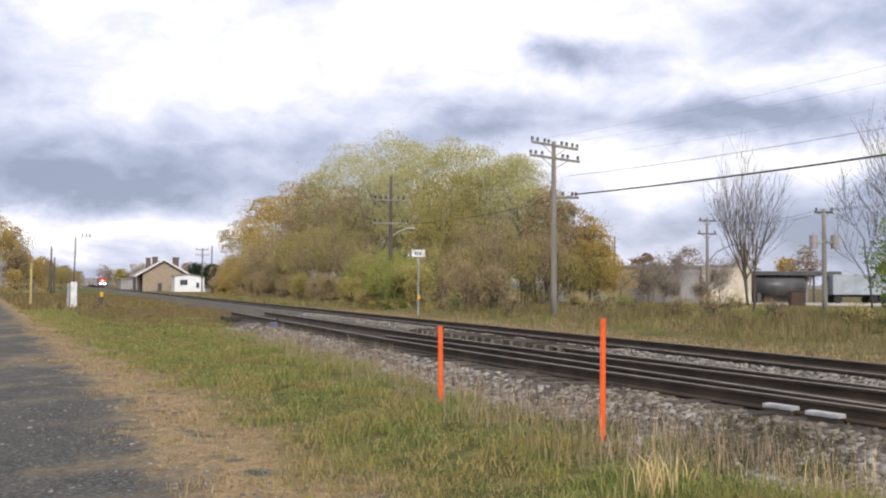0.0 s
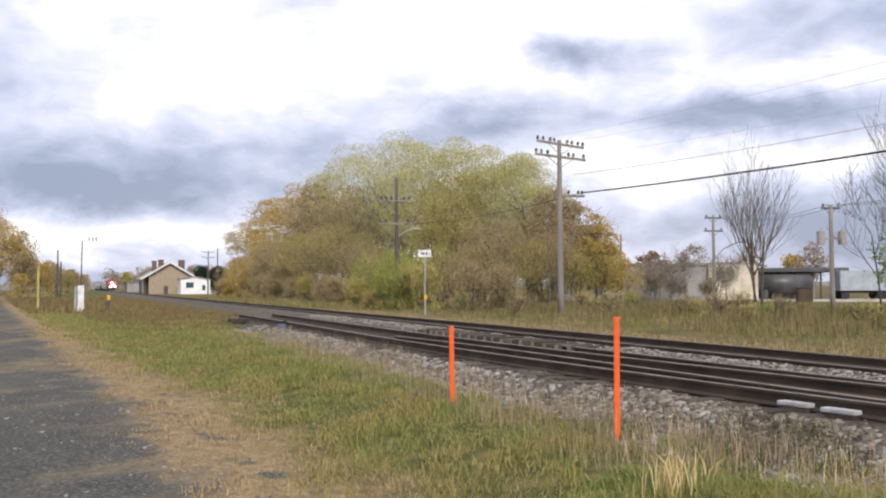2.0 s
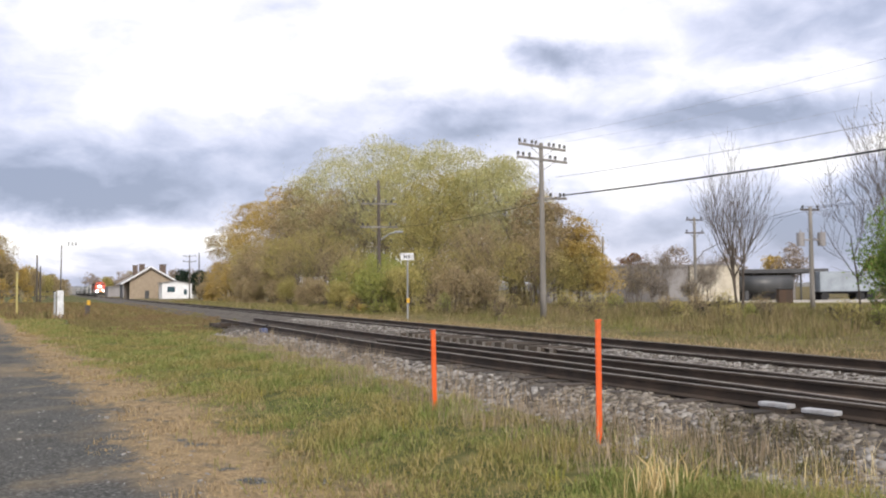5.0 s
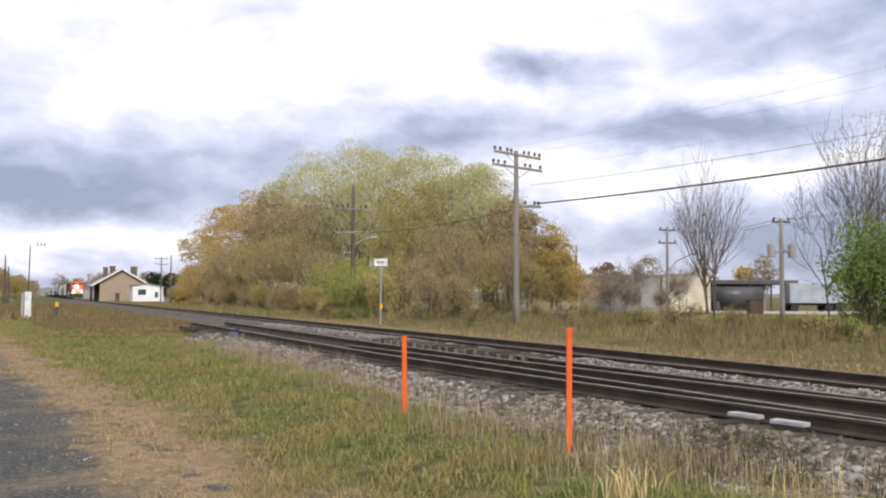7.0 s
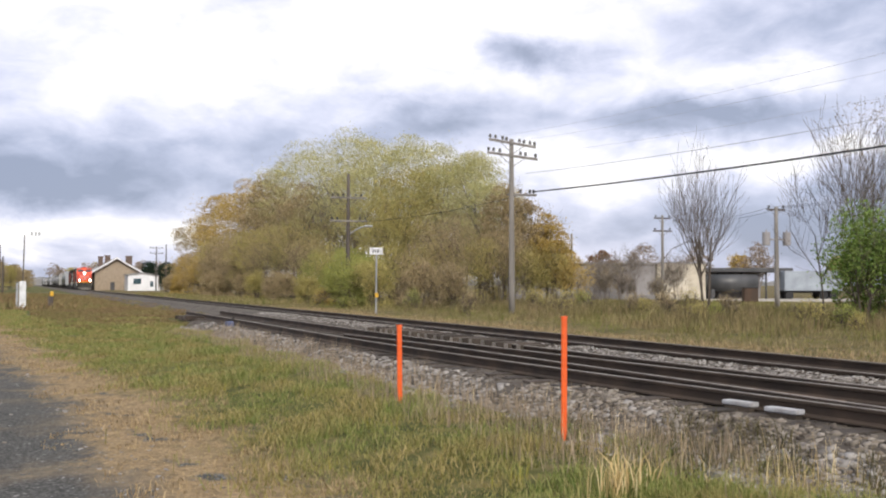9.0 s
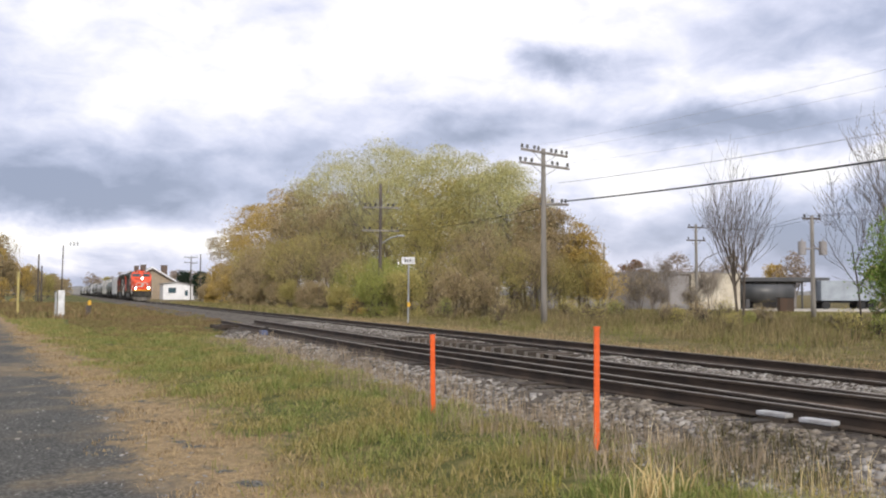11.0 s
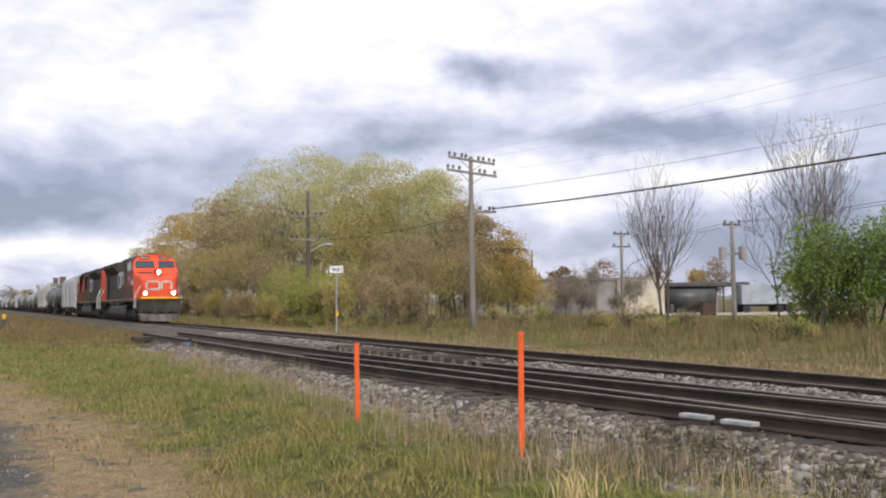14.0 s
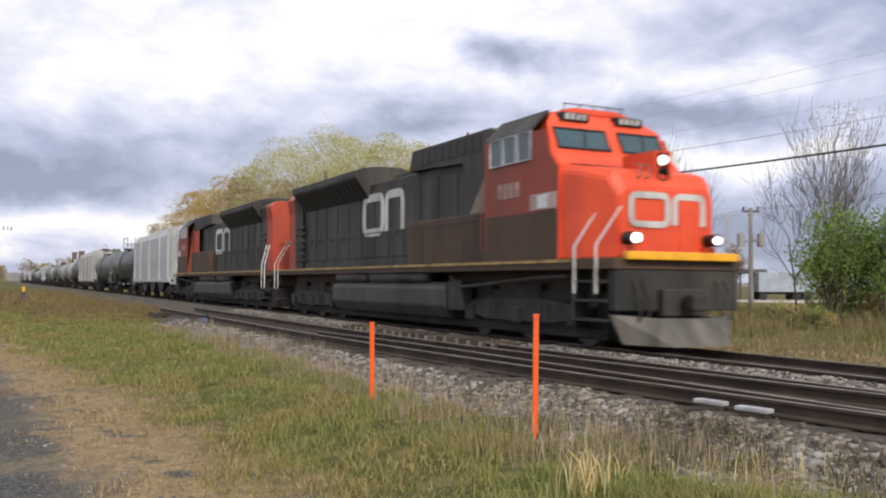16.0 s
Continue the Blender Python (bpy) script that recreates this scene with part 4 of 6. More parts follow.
    for s in (-1, 1):
        for k in range(6):
            y0, y1 = sorted((s * 1.082, s * 1.13))
            bm = box(bmesh.new(), -20.35, -19.2, y0, y1, 1.95 + k * 0.24, 2.05 + k * 0.24, 0.01)
            part("louvre", bm, M_BLACK, lo)
    # side marks
    for s in (-1, 1):
        def place(u, v, w, s=s):
            return (-13.5 + u if s < 0 else -10.3 - u, s * (1.024 + w), 2.70 + v)
        ribbon_mark(lo, "side_emblem", emblem_lines(2.95, 1.05, 0.28), 0.24, place)
    # fuel tank, air reservoirs, trucks
    bm = bmesh.new()
    prism(bm, [(-1.25, 0.34), (-1.46, 0.62), (-1.46, 1.08), (-1.3, 1.22), (1.3, 1.22), (1.46, 1.08), (1.46, 0.62), (1.25, 0.34)], "x", -15.2, -7.0, 0.05)
    part("fuel_tank", bm, M_TANKGREY, lo, "grey dusty fuel tank")
    for s in (-1, 1):
        for x0, x1 in ((-14.9, -12.3), (-12.0, -8.2)):
            bm = tube(bmesh.new(), (x0, s * 1.28, 1.36), (x1, s * 1.28, 1.36), 0.17, n=14)
            soft(part("air_reservoir", bm, M_TANKGREY, lo))
        bm = bmesh.new()
        pipe(bm, [(-6.8, s * 1.4, 1.35), (-6.2, s * 1.4, 1.1), (-3.0, s * 1.4, 1.3), (-1.8, s * 1.4, 1.35)], 0.04)
        box(bm, -6.9, -6.2, min(s * 1.1, s * 1.42), max(s * 1.1, s * 1.42), 0.55, 1.25, 0.03)
        part("piping", bm, M_UNDER, lo)
    truck(lo, -4.0, 3, 4.2, 0.53, M_UNDER)
    truck(lo, -18.0, 3, 4.2, 0.53, M_UNDER)
    coupler(lo, -0.3, 1)
    coupler(lo, -22.0, -1)
    return lo


def mat_stripe():
    m = bpy.data.materials.get("sill_yellow")
    return m or mat("sill_yellow", (0.42, 0.30, 0.09), 0.6, col2=(0.16, 0.10, 0.05), scale=2.5, grain=20, bump=0)


M_PLATE = mat("dusty_plate", (0.42, 0.33, 0.31), 0.6, col2=(0.32, 0.24, 0.22), scale=3, grain=20, bump=0)
M_NUMBER = mat("faded_marking", (0.36, 0.25, 0.22), 0.6, col2=(0.22, 0.13, 0.11), scale=3, grain=20, bump=0)
M_PLOUGH = mat("scuffed_plough", (0.15, 0.135, 0.115), 0.7, col2=(0.055, 0.05, 0.044), scale=2.2, grain=20, bump=0.1, streak=5)
M_WEDGE = mat("tan_dust", (0.24, 0.20, 0.155), 0.7, col2=(0.15, 0.12, 0.09), scale=1.5, grain=15)
M_YELLOW_EDGE = mat("edge_yellow", (0.85, 0.42, 0.02), 0.5, col2=(0.70, 0.33, 0.02), scale=3, grain=30, bump=0)


def hopper_car(material, label, L=17.4):
    """Covered hopper: ribless curved sides, sloped ends, roof hatches."""
    h = thing("covered_hopper", label, "hopper car", "cars of the train")
    bm = bmesh.new()
    prism(bm, [(-1.5, 1.35), (-1.56, 2.6), (-1.52, 4.1), (-1.3, 4.55), (-0.7, 4.74), (0.7, 4.74), (1.3, 4.55), (1.52, 4.1), (1.56, 2.6), (1.5, 1.35)], "x", -L + 0.9, -0.9)
    for v in bm.verts:
        if v.co.z < 1.5:
            v.co.x = -0.9 - 1.3 if v.co.x > -L / 2 else -L + 0.9 + 1.3
            v.co.x += 1.0 if v.co.x > -L / 2 else -1.0
    soft_ob = part("body", bm, material, h)
    bm = bmesh.new()
    for s in (-1, 1):
        for x in (-0.92, -L * 0.25, -L * 0.5, -L * 0.75, -L + 0.92):
            box(bm, x - 0.06, x + 0.06, min(s * 1.5, s * 1.59), max(s * 1.5, s * 1.59), 1.3, 4.1)
        box(bm, -L + 0.3, -0.3, min(s * 1.42, s * 1.56), max(s * 1.42, s * 1.56), 1.12, 1.36)
    part("side_sill", bm, material, h)
    bm = bmesh.new()
    box(bm, -L + 0.6, -0.6, -0.5, 0.5, 4.80, 4.85)
    for k in range(8):
        x = -1.9 - k * (L - 3.8) / 7
        box(bm, x - 0.45, x + 0.45, -0.42, 0.42, 4.74, 4.94, 0.03)
    part("roof_walk", bm, M_STEEL, h)
    bm = bmesh.new()
    for k in range(3):
        x = -L / 2 + (k - 1) * 3.6
        prism(bm, [(x - 1.6, 1.3), (x + 1.6, 1.3), (x + 0.45, 0.45), (x - 0.45, 0.45)], "y", -1.3, 1.3)
    part("hopper_chute", bm, M_TANKGREY, h)
    for x in (-0.35, -L + 0.35):
        bm = bmesh.new()
        for s in (-1, 1):
            pipe(bm, [(x, s * 1.45, 0.9), (x, s * 1.45, 4.7)], 0.03, 5)
            pipe(bm, [(x, s * 1.05, 0.9), (x, s * 1.05, 4.7)], 0.03, 5)
            for k in range(9):
                pipe(bm, [(x, s * 1.45, 1.1 + k * 0.42), (x, s * 1.05, 1.1 + k * 0.42)], 0.02, 5)
        box(bm, x - 0.25, x + 0.25, -1.45, 1.45, 1.0, 1.15)
        part("end_ladder", bm, M_STEEL, h)
    truck(h, -2.3, 2, 1.75, 0.46, M_UNDER)
    truck(h, -L + 2.3, 2, 1.75, 0.46, M_UNDER)
    coupler(h, -0.3, 1)
    return h


def tank_car(material, label, L=16.4, r=1.48):
    t = thing("tank_car", label, "tank car", "cars of the train")
    bm = bmesh.new()
    prof = [(-0.55, 0.0), (-0.6, r * 0.45), (-0.78, r * 0.75), (-1.1, r * 0.94), (-1.5, r), (-L / 2, r), (-L + 1.5, r), (-L + 1.1, r * 0.94), (-L + 0.78, r * 0.75), (-L + 0.6, r * 0.45), (-L + 0.55, 0.0)]
    zc = 2.62
    n = 24
    rings = []
    for x, rr in prof:
        rings.append([bm.verts.new((x, rr * math.cos(2 * math.pi * i / n), zc + rr * math.sin(2 * math.pi * i / n))) for i in range(n)] if rr else [bm.verts.new((x, 0, zc))])
    for a, b in zip(rings, rings[1:]):
        for i in range(n):
            q = [a[i % len(a)], a[(i + 1) % len(a)], b[(i + 1) % len(b)], b[i % len(b)]]
            u = []
            for v in q:
                if v not in u:
                    u.append(v)
            bm.faces.new(u)
    bmesh.ops.recalc_face_normals(bm, faces=bm.faces)
    soft(part("tank", bm, material, t))
    bm = tube(bmesh.new(), (-L / 2, 0, zc + r - 0.05), (-L / 2, 0, zc + r + 0.45), 0.42, 0.40, n=14)
    part("dome", bm, material, t)
    for d in (-1.3, 1.3):
        part("valve", tube(bmesh.new(), (-L / 2 + d, 0.3, zc + r - 0.1), (-L / 2 + d, 0.3, zc + r + 0.25), 0.1, n=8), material, t)
    bm = bmesh.new()
    box(bm, -L / 2 - 1.4, -L / 2 + 1.4, -1.1, 1.1, zc + r - 0.16, zc + r - 0.10)
    for x in (-L / 2 - 1.4, -L / 2 + 1.4):
        for s in (-1, 1):
            tube(bm, (x, s * 1.1, zc + r - 0.1), (x, s * 1.1, zc + r + 0.85), 0.025, n=5)
    for s in (-1, 1):
        pipe(bm, [(-L / 2 - 1.4, s * 1.1, zc + r + 0.85), (-L / 2 + 1.4, s * 1.1, zc + r + 0.85)], 0.025, 5)
        for x in (-L / 2 - 0.2, -L / 2 + 0.2):
            pipe(bm, [(x, s * 1.1, zc + r - 0.1), (x, s * 1.54, zc + 0.3), (x, s * 1.5, 0.8)], 0.025, 5)
    part("platform", bm, M_UNDER, t)
    bm = bmesh.new()
    for x in (-2.2, -L + 2.2):
        prism(bm, [(-1.3, 1.0), (1.3, 1.0), (1.25, 1.9), (-1.25, 1.9)], "x", x - 0.45, x + 0.45)
    box(bm, -L + 0.25, -0.25, -0.35, 0.35, 0.92, 1.2)
    for x0, x1 in ((-2.9, -0.3), (-L + 0.3, -L + 2.9)):
        box(bm, min(x0, x1), max(x0, x1), -1.45, 1.45, 1.0, 1.10)
    part("underframe", bm, M_UNDER, t)
    for x in (-0.3, -L + 0.3):
        bm = bmesh.new()
        pipe(bm, [(x, -1.4, 1.1), (x, -1.4, 2.0), (x, 1.4, 2.0), (x, 1.4, 1.1)], 0.025, 5)
        part("end_rail", bm, M_STEEL, t)
    truck(t, -2.2, 2, 1.75, 0.46, M_UNDER)
    truck(t, -L + 2.2, 2, 1.75, 0.46, M_UNDER)
    coupler(t, -0.2, 1)
    return t


TRAIN = []          # (thing, metres behind the front, turned about)
lead = locomotive(True, "orange-red and black freight diesel locomotive with its headlights lit")
TRAIN.append((lead, 0.0, False))
second = locomotive(False, "dusty orange-red and black diesel locomotive running backwards behind the first")
TRAIN.append((second, -45.0, True))
KINDS = {
    "hopper": lambda: hopper_car(M_HOPPER, "light grey covered hopper freight car"),
    "hopper_w": lambda: hopper_car(M_HOPPER2, "off-white long covered hopper freight car", 20.0),
    "black": lambda: tank_car(M_TANKBLK, "black cylindrical railway tank car"),
    "green": lambda: tank_car(M_TANKGRN, "grey-green cylindrical railway tank car"),
    "white": lambda: tank_car(M_TANKWHT, "dirty white cylindrical railway tank car"),
}
ORDER = ["hopper", "black", "green", "hopper_w", "black", "white", "white", "black", "white", "green", "hopper", "black", "white", "white",
         "black", "black", "hopper_w", "green", "white", "black", "hopper", "white", "black", "green", "white", "black"]
made = {}
back = -45.6
for kind in ORDER:
    if kind in made:
        car = copy_thing(made[kind], Matrix.Identity(4))
    else:
        car = made[kind] = KINDS[kind]()
    TRAIN.append((car, back, False))
    back -= {"hopper": 18.0, "hopper_w": 20.6}.get(kind, 17.0)

# ---- poles and wires ----


def crossarm(bm_parent, c, along, half, pins, material=M_POLE):
    """A wooden arm across a pole, with pin insulators."""
    d = Vector(along).normalized()
    c = Vector(c)
    up = Vector((0, 0, 1))
    w = d.cross(up)
    bm = bmesh.new()
    a, b = c - d * half, c + d * half
    vs = []
    for p in (a, b):
        for s, t in ((-1, -1), (1, -1), (1, 1), (-1, 1)):
            vs.append(bm.verts.new(p + w * 0.05 * s + up * 0.06 * t))
    for f in ((0, 1, 2, 3), (7, 6, 5, 4), (0, 4, 5, 1), (1, 5, 6, 2), (2, 6, 7, 3), (3, 7, 4, 0)):
        bm.faces.new([vs[i] for i in f])
    bmesh.ops.recalc_face_normals(bm, faces=bm.faces)
    for s in (-1, 1):
        tube(bm, c + d * half * 0.55 * s, c - up * 0.55, 0.018, n=5)
    arm = part("crossarm", bm, material, bm_parent)
    for k in pins:
        p = c + d * half * k
        bm = tube(bmesh.new(), p + up * 0.06, p + up * 0.14, 0.022, n=6)
        tube(bm, p + up * 0.12, p + up * 0.28, 0.085, 0.06, n=8)
        part("insulator", bm, M_INSUL, arm)
    return arm


def utility_pole(x, y, top, r, label, material=M_POLE, lean=0.0):
    p = thing("utility_pole", label, "utility pole", "utility poles", (x, y, GROUND_Z - 0.15))
    bm = bmesh.new()
    h = top - GROUND_Z + 0.15
    pipe(bm, [(lean * h * i / 6, 0, h * i / 6) for i in range(7)], [r * (1 - 0.35 * i / 6) for i in range(7)], 10)
    soft(part("pole", bm, material, p))
    return p


P1 = utility_pole(-40.45, 22.48, 8.65, 0.17, "weathered grey wooden utility pole with three crossarms")
ARM = Vector((0.4, 1.0, -0.02))
zo = -(GROUND_Z - 0.15)
crossarm(P1, (0.1, 0, 8.43 + zo), ARM + Vector((0, 0, -0.16)), 1.22, (-0.95, -0.72, -0.42, -0.25, 0.3, 0.5, 0.75, 0.95))
crossarm(P1, (0.1, 0, 7.78 + zo), ARM + Vector((0, 0, -0.13)), 1.30, (-0.95, -0.75, -0.5, 0.32, 0.52, 0.92))
crossarm(P1, (0.1, 0.55, 5.80 + zo), ARM, 0.75, (-0.1, 0.55, 0.8))
P2 = utility_pole(-60.5, 20.5, 9.0, 0.16, "dark wooden pole with two crossarms and a street lamp", M_POLE_DARK)
crossarm(P2, (0.1, 0, 7.30 + zo), ARM, 1.25, (-0.9, -0.6, -0.3, 0.4, 0.7), M_POLE)
crossarm(P2, (0.1, 0, 5.66 + zo), ARM, 1.30, (-0.9, -0.6, 0.6, 0.9), M_POLE)
bm = bmesh.new()
pipe(bm, [(0, 0.1, 4.75 + zo), (0.25, 0.65, 5.15 + zo), (0.5, 1.15, 5.32 + zo)], 0.045, 8)
la = part("lamp_arm", bm, M_STEEL, P2, "pale metal lamp arm")
bm = box(bmesh.new(), 0.35, 0.62, 1.05, 1.62, 5.24 + zo, 5.38 + zo, 0.05)
part("lamp_head", bm, M_STEEL, la)
P3 = utility_pole(-65.3, 51.7, 7.4, 0.16, "thin grey wooden pole with two short crossarms and a lamp arm")
crossarm(P3, (0, 0, 7.15 + zo), ARM, 0.75, (-0.8, 0, 0.8), M_POLE_DARK)
crossarm(P3, (0, 0, 6.0 + zo), ARM, 0.85, (-0.8, 0.8), M_POLE_DARK)
bm = bmesh.new()
pipe(bm, [(0, 0, 3.4 + zo), (0.3, 0.8, 4.4 + zo), (0.8, 2.0, 5.0 + zo), (1.2, 2.9, 5.0 + zo)], 0.035, 6)
part("lamp_arm", bm, M_POLE_DARK, P3)
P4 = utility_pole(-44.45, 44.4, 6.3, 0.17, "pale wooden pole carrying two grey transformers")
for dx, dy in ((-0.25, -0.62), (0.28, 0.62)):
    bm = tube(bmesh.new(), (dx, dy, 3.75 + zo), (dx, dy, 4.62 + zo), 0.25, n=14)
    tube(bm, (dx, dy, 4.6 + zo), (dx, dy, 4.8 + zo), 0.04, n=6)
    box(bm, min(0, dx) - 0.04, max(0, dx) + 0.04, min(0, dy), max(0, dy), 4.1 + zo, 4.2 + zo)
    (part("transformer", bm, M_GREYWALL, P4, "light grey transformer can"))
crossarm(P4, (0, 0, 6.1 + zo), ARM, 0.6, (-0.8, 0.8), M_POLE_DARK)
for i, (x, y, top) in enumerate(((-224, 28.0, 10.2), (-206, 27.8, 10.0), (-163, -4.0, 7.6), (-158, -3.4, 5.6), (-330, 27, 8))):
    p = utility_pole(x, y, top, 0.17, "distant wooden utility pole beside the line", M_POLE_DARK)
    if i in (0, 4):
        crossarm(p, (0, 0, top - 0.3 + zo), ARM, 1.6, (-0.9, 0.9), M_POLE_DARK)
        crossarm(p, (0, 0, top - 1.6 + zo), ARM, 1.6, (-0.9, 0.9), M_POLE_DARK)
P6 = utility_pole(-61.4, 39.6, 5.3, 0.12, "thin weathered pole with a short arm beside the grove")
crossarm(P6, (0, 0, 3.1 + zo), ARM, 0.7, (-0.8, 0.8), M_POLE_DARK)
P5 = utility_pole(12.0, 24.2, 8.7, 0.17, "weathered grey wooden utility pole with three crossarms")


def wire(name, a, b, sag, r, material, label):
    a, b = Vector(a), Vector(b)
    pts = []
    for i in range(17):
        k = i / 16
        p = a.lerp(b, k)
        p.z -= sag * 4 * k * (1 - k)
        pts.append(p)
    ob = part(name, pipe(bmesh.new(), pts, r, 5), material)
    return tagged(ob, label, "wire", "overhead wires")


wire("thick_cable", (-39.9, 23.4, 5.93), (12.0, 24.8, 6.1), 0.55, 0.036, M_WIRE, "thick black overhead cable between poles")
wire("thick_cable", (-60.2, 21.0, 5.6), (-39.9, 23.4, 5.93), 0.3, 0.014, M_WIRE, "black overhead cable in front of the trees")
for k, (z, dz, r) in enumerate(((6.85, 0.75, 0.013),)):
    wire("thin_wire", (-39.9, 23.0, z), (12.0, 24.5, z + 0.35), dz, r, M_WIRE_GREY, "thin grey overhead wire between poles")
for dy, z in ((-1.0, 8.72), (0.55, 8.6), (1.1, 7.9)):
    wire("thin_wire", (-40.4 + dy * 0.4, 22.5 + dy, z), (12.0 + dy * 0.4, 24.2 + dy, z), 0.9, 0.005, M_WIRE_GREY, "thin grey overhead wire between poles")
for dy in (-0.7, 0.7):
    wire("thin_wire", (-65.3, 51.7 + dy, 7.3), (-44.4, 44.4 + dy * 0.7, 6.25), 0.6, 0.012, M_WIRE, "thin dark wire between two poles")
    wire("thin_wire", (-44.4, 44.4 + dy * 0.7, 6.25), (-8, 36 + dy, 7.6), 0.8, 0.012, M_WIRE, "thin dark wire running from the transformer pole")

# ---- posts, signs, trackside boxes ----


def marker_post(x, y, base, top, lean):
    p = thing("marker_post", "slim bright orange plastic marker post in the grass", "marker post", "orange marker posts", (x, y, base))
    bm = box(bmesh.new(), -0.014, 0.014, -0.036, 0.036, -0.15, top - base, 0.008)
    for v in bm.verts:
        v.co.y += lean * v.co.z
    a = part("blade", bm, M_ORANGE, p)
    a.rotation_euler = (0, 0, radians(24))
    bm = box(bmesh.new(), -0.018, 0.018, -0.04, 0.04, top - base - 0.002, top - base + 0.02, 0.006)
    for v in bm.verts:
        v.co.y += lean * v.co.z
    b = part("cap", bm, M_ORANGE, p)
    b.rotation_euler = (0, 0, radians(24))


marker_post(-10.93, 4.42, -0.36, 0.66, -0.014)
marker_post(-7.60, 4.80, -0.33, 0.87, 0.012)

sg = thing("trackside_sign", "small white trackside sign with dark characters on a thin post", "sign", "", (-46.3, 17.3, GROUND_Z - 0.05))
bm = tube(bmesh.new(), (0, 0, 0), (0, 0.02, 3.42), 0.045, n=8)
part("post", bm, M_STEEL, sg)
bm = box(bmesh.new(), 0.05, 0.08, -0.36, 0.36, 3.28, 3.66, 0.008)
o = part("panel", bm, M_WHITE, sg)
bm = bmesh.new()
for k in (-0.16, -0.04, 0.1):
    box(bm, 0.081, 0.088, k - 0.03, k + 0.03, 3.38, 3.56)
part("characters", bm, M_BLACK, o)
bm = box(bmesh.new(), 0.03, 0.06, -0.05, 0.12, 0.95, 1.2, 0.01)
part("tag", bm, M_YELLOW, sg, "small yellow tag")
for o in sg.children:
    o.rotation_euler = (0, 0, radians(-22))

mb = thing("signal_box", "white-painted square post box with a tall thin mast", "signal box", "", (-64.0, -0.2, GROUND_Z - 0.05))
part("cabinet", box(bmesh.new(), -0.2, 0.2, -0.2, 0.2, 0, 1.85, 0.03), M_WHITE, mb, "white-painted narrow cabinet")
part("cabinet_post", box(bmesh.new(), -0.1, 0.1, -0.40, -0.25, 0, 1.75, 0.03), M_STEEL, mb)
part("mast", tube(bmesh.new(), (-0.1, 0, 1.85), (-0.1, 0.05, 4.8), 0.045, 0.03, n=8), M_POLE_DARK, mb)
bm = bmesh.new()
tube(bm, (-0.1, 0.0, 4.75), (-0.1, 1.0, 4.92), 0.010, n=5)
for k in (0.46, 0.69, 0.9):
    box(bm, -0.13, -0.07, k - 0.04, k + 0.06, 4.80, 5.05, 0.01)
part("sensor_arm", bm, M_STEEL, mb)
ys_ = thing("yellow_stub", "short dark post with a yellow cap beside the track", "marker post", "", (-66.0, 1.50, GROUND_Z - 0.05))
part("post", box(bmesh.new(), -0.16, 0.16, -0.16, 0.16, 0, 0.85, 0.02), M_POLE_DARK, ys_)
part("cap", box(bmesh.new(), -0.14, 0.14, -0.05, 0.18, 0.85, 1.18, 0.05), M_YELLOW, ys_, "yellow cap")
yp = thing("yellow_marker", "thin faded yellow marker pole in the weeds", "marker post", "", (-65.8, -2.84, GROUND_Z - 0.05))
part("pole", tube(bmesh.new(), (0, 0, 0), (0, 0, 3.1), 0.07, n=8), mat("faded_yellow", (0.5, 0.42, 0.16), 0.7), yp)

M_SLAB = mat("pale_concrete", (0.42, 0.43, 0.46), 0.8, col2=(0.28, 0.27, 0.27), scale=6, grain=30, bump=0.3)
for i, (x, y, a) in enumerate(((-7.80, 7.22, 8), (-7.16, 7.22, 9))):
    b = thing("concrete_block", "white concrete slab lying beside the siding rail", "concrete block", "white slabs beside the rail", (x, y, -0.105), a)
    part("slab", box(bmesh.new(), -0.20, 0.20, -0.07, 0.07, -0.03, 0.02, 0.012), M_SLAB, b)
    part("foot", box(bmesh.new(), -0.18, 0.18, -0.06, 0.06, -0.20, -0.03, 0.01), M_TIE, b)
for (x, y, l) in ((-8.0, 8.12, 1.5), (-7.85, 7.86, 1.4)):
    b = thing("timber_plank", "rust-brown timber plank lying between the rails", "plank", "planks between the rails", (x, y, -0.15), 2)
    part("plank", box(bmesh.new(), -l / 2, l / 2, -0.11, 0.11, 0, 0.075, 0.015), M_PLANK, b)
d = thing("derail_stand", "small faded blue derail stand beside the siding rail", "derail", "", (-30.3, 6.15, -0.2))
part("body", box(bmesh.new(), -0.16, 0.16, -0.12, 0.12, 0, 0.18, 0.04), mat("faded_blue", (0.09, 0.11, 0.20), 0.7), d)
part("lever", tube(bmesh.new(), (0, 0, 0.2), (0.35, 0.1, 0.32), 0.025, n=6), M_UNDER, d)
sw = thing("switch_stand", "low rusty switch rod beside the siding", "switch stand", "", (-37.2, 6.0, -0.22))
part("box", box(bmesh.new(), -0.3, 0.3, -0.2, 0.2, 0, 0.18, 0.03), M_RAIL, sw)
part("rod", tube(bmesh.new(), (-0.2, 0.2, 0.1), (0.2, 1.2, 0.1), 0.03, n=6), M_RAIL, sw)

# ---- buildings ----


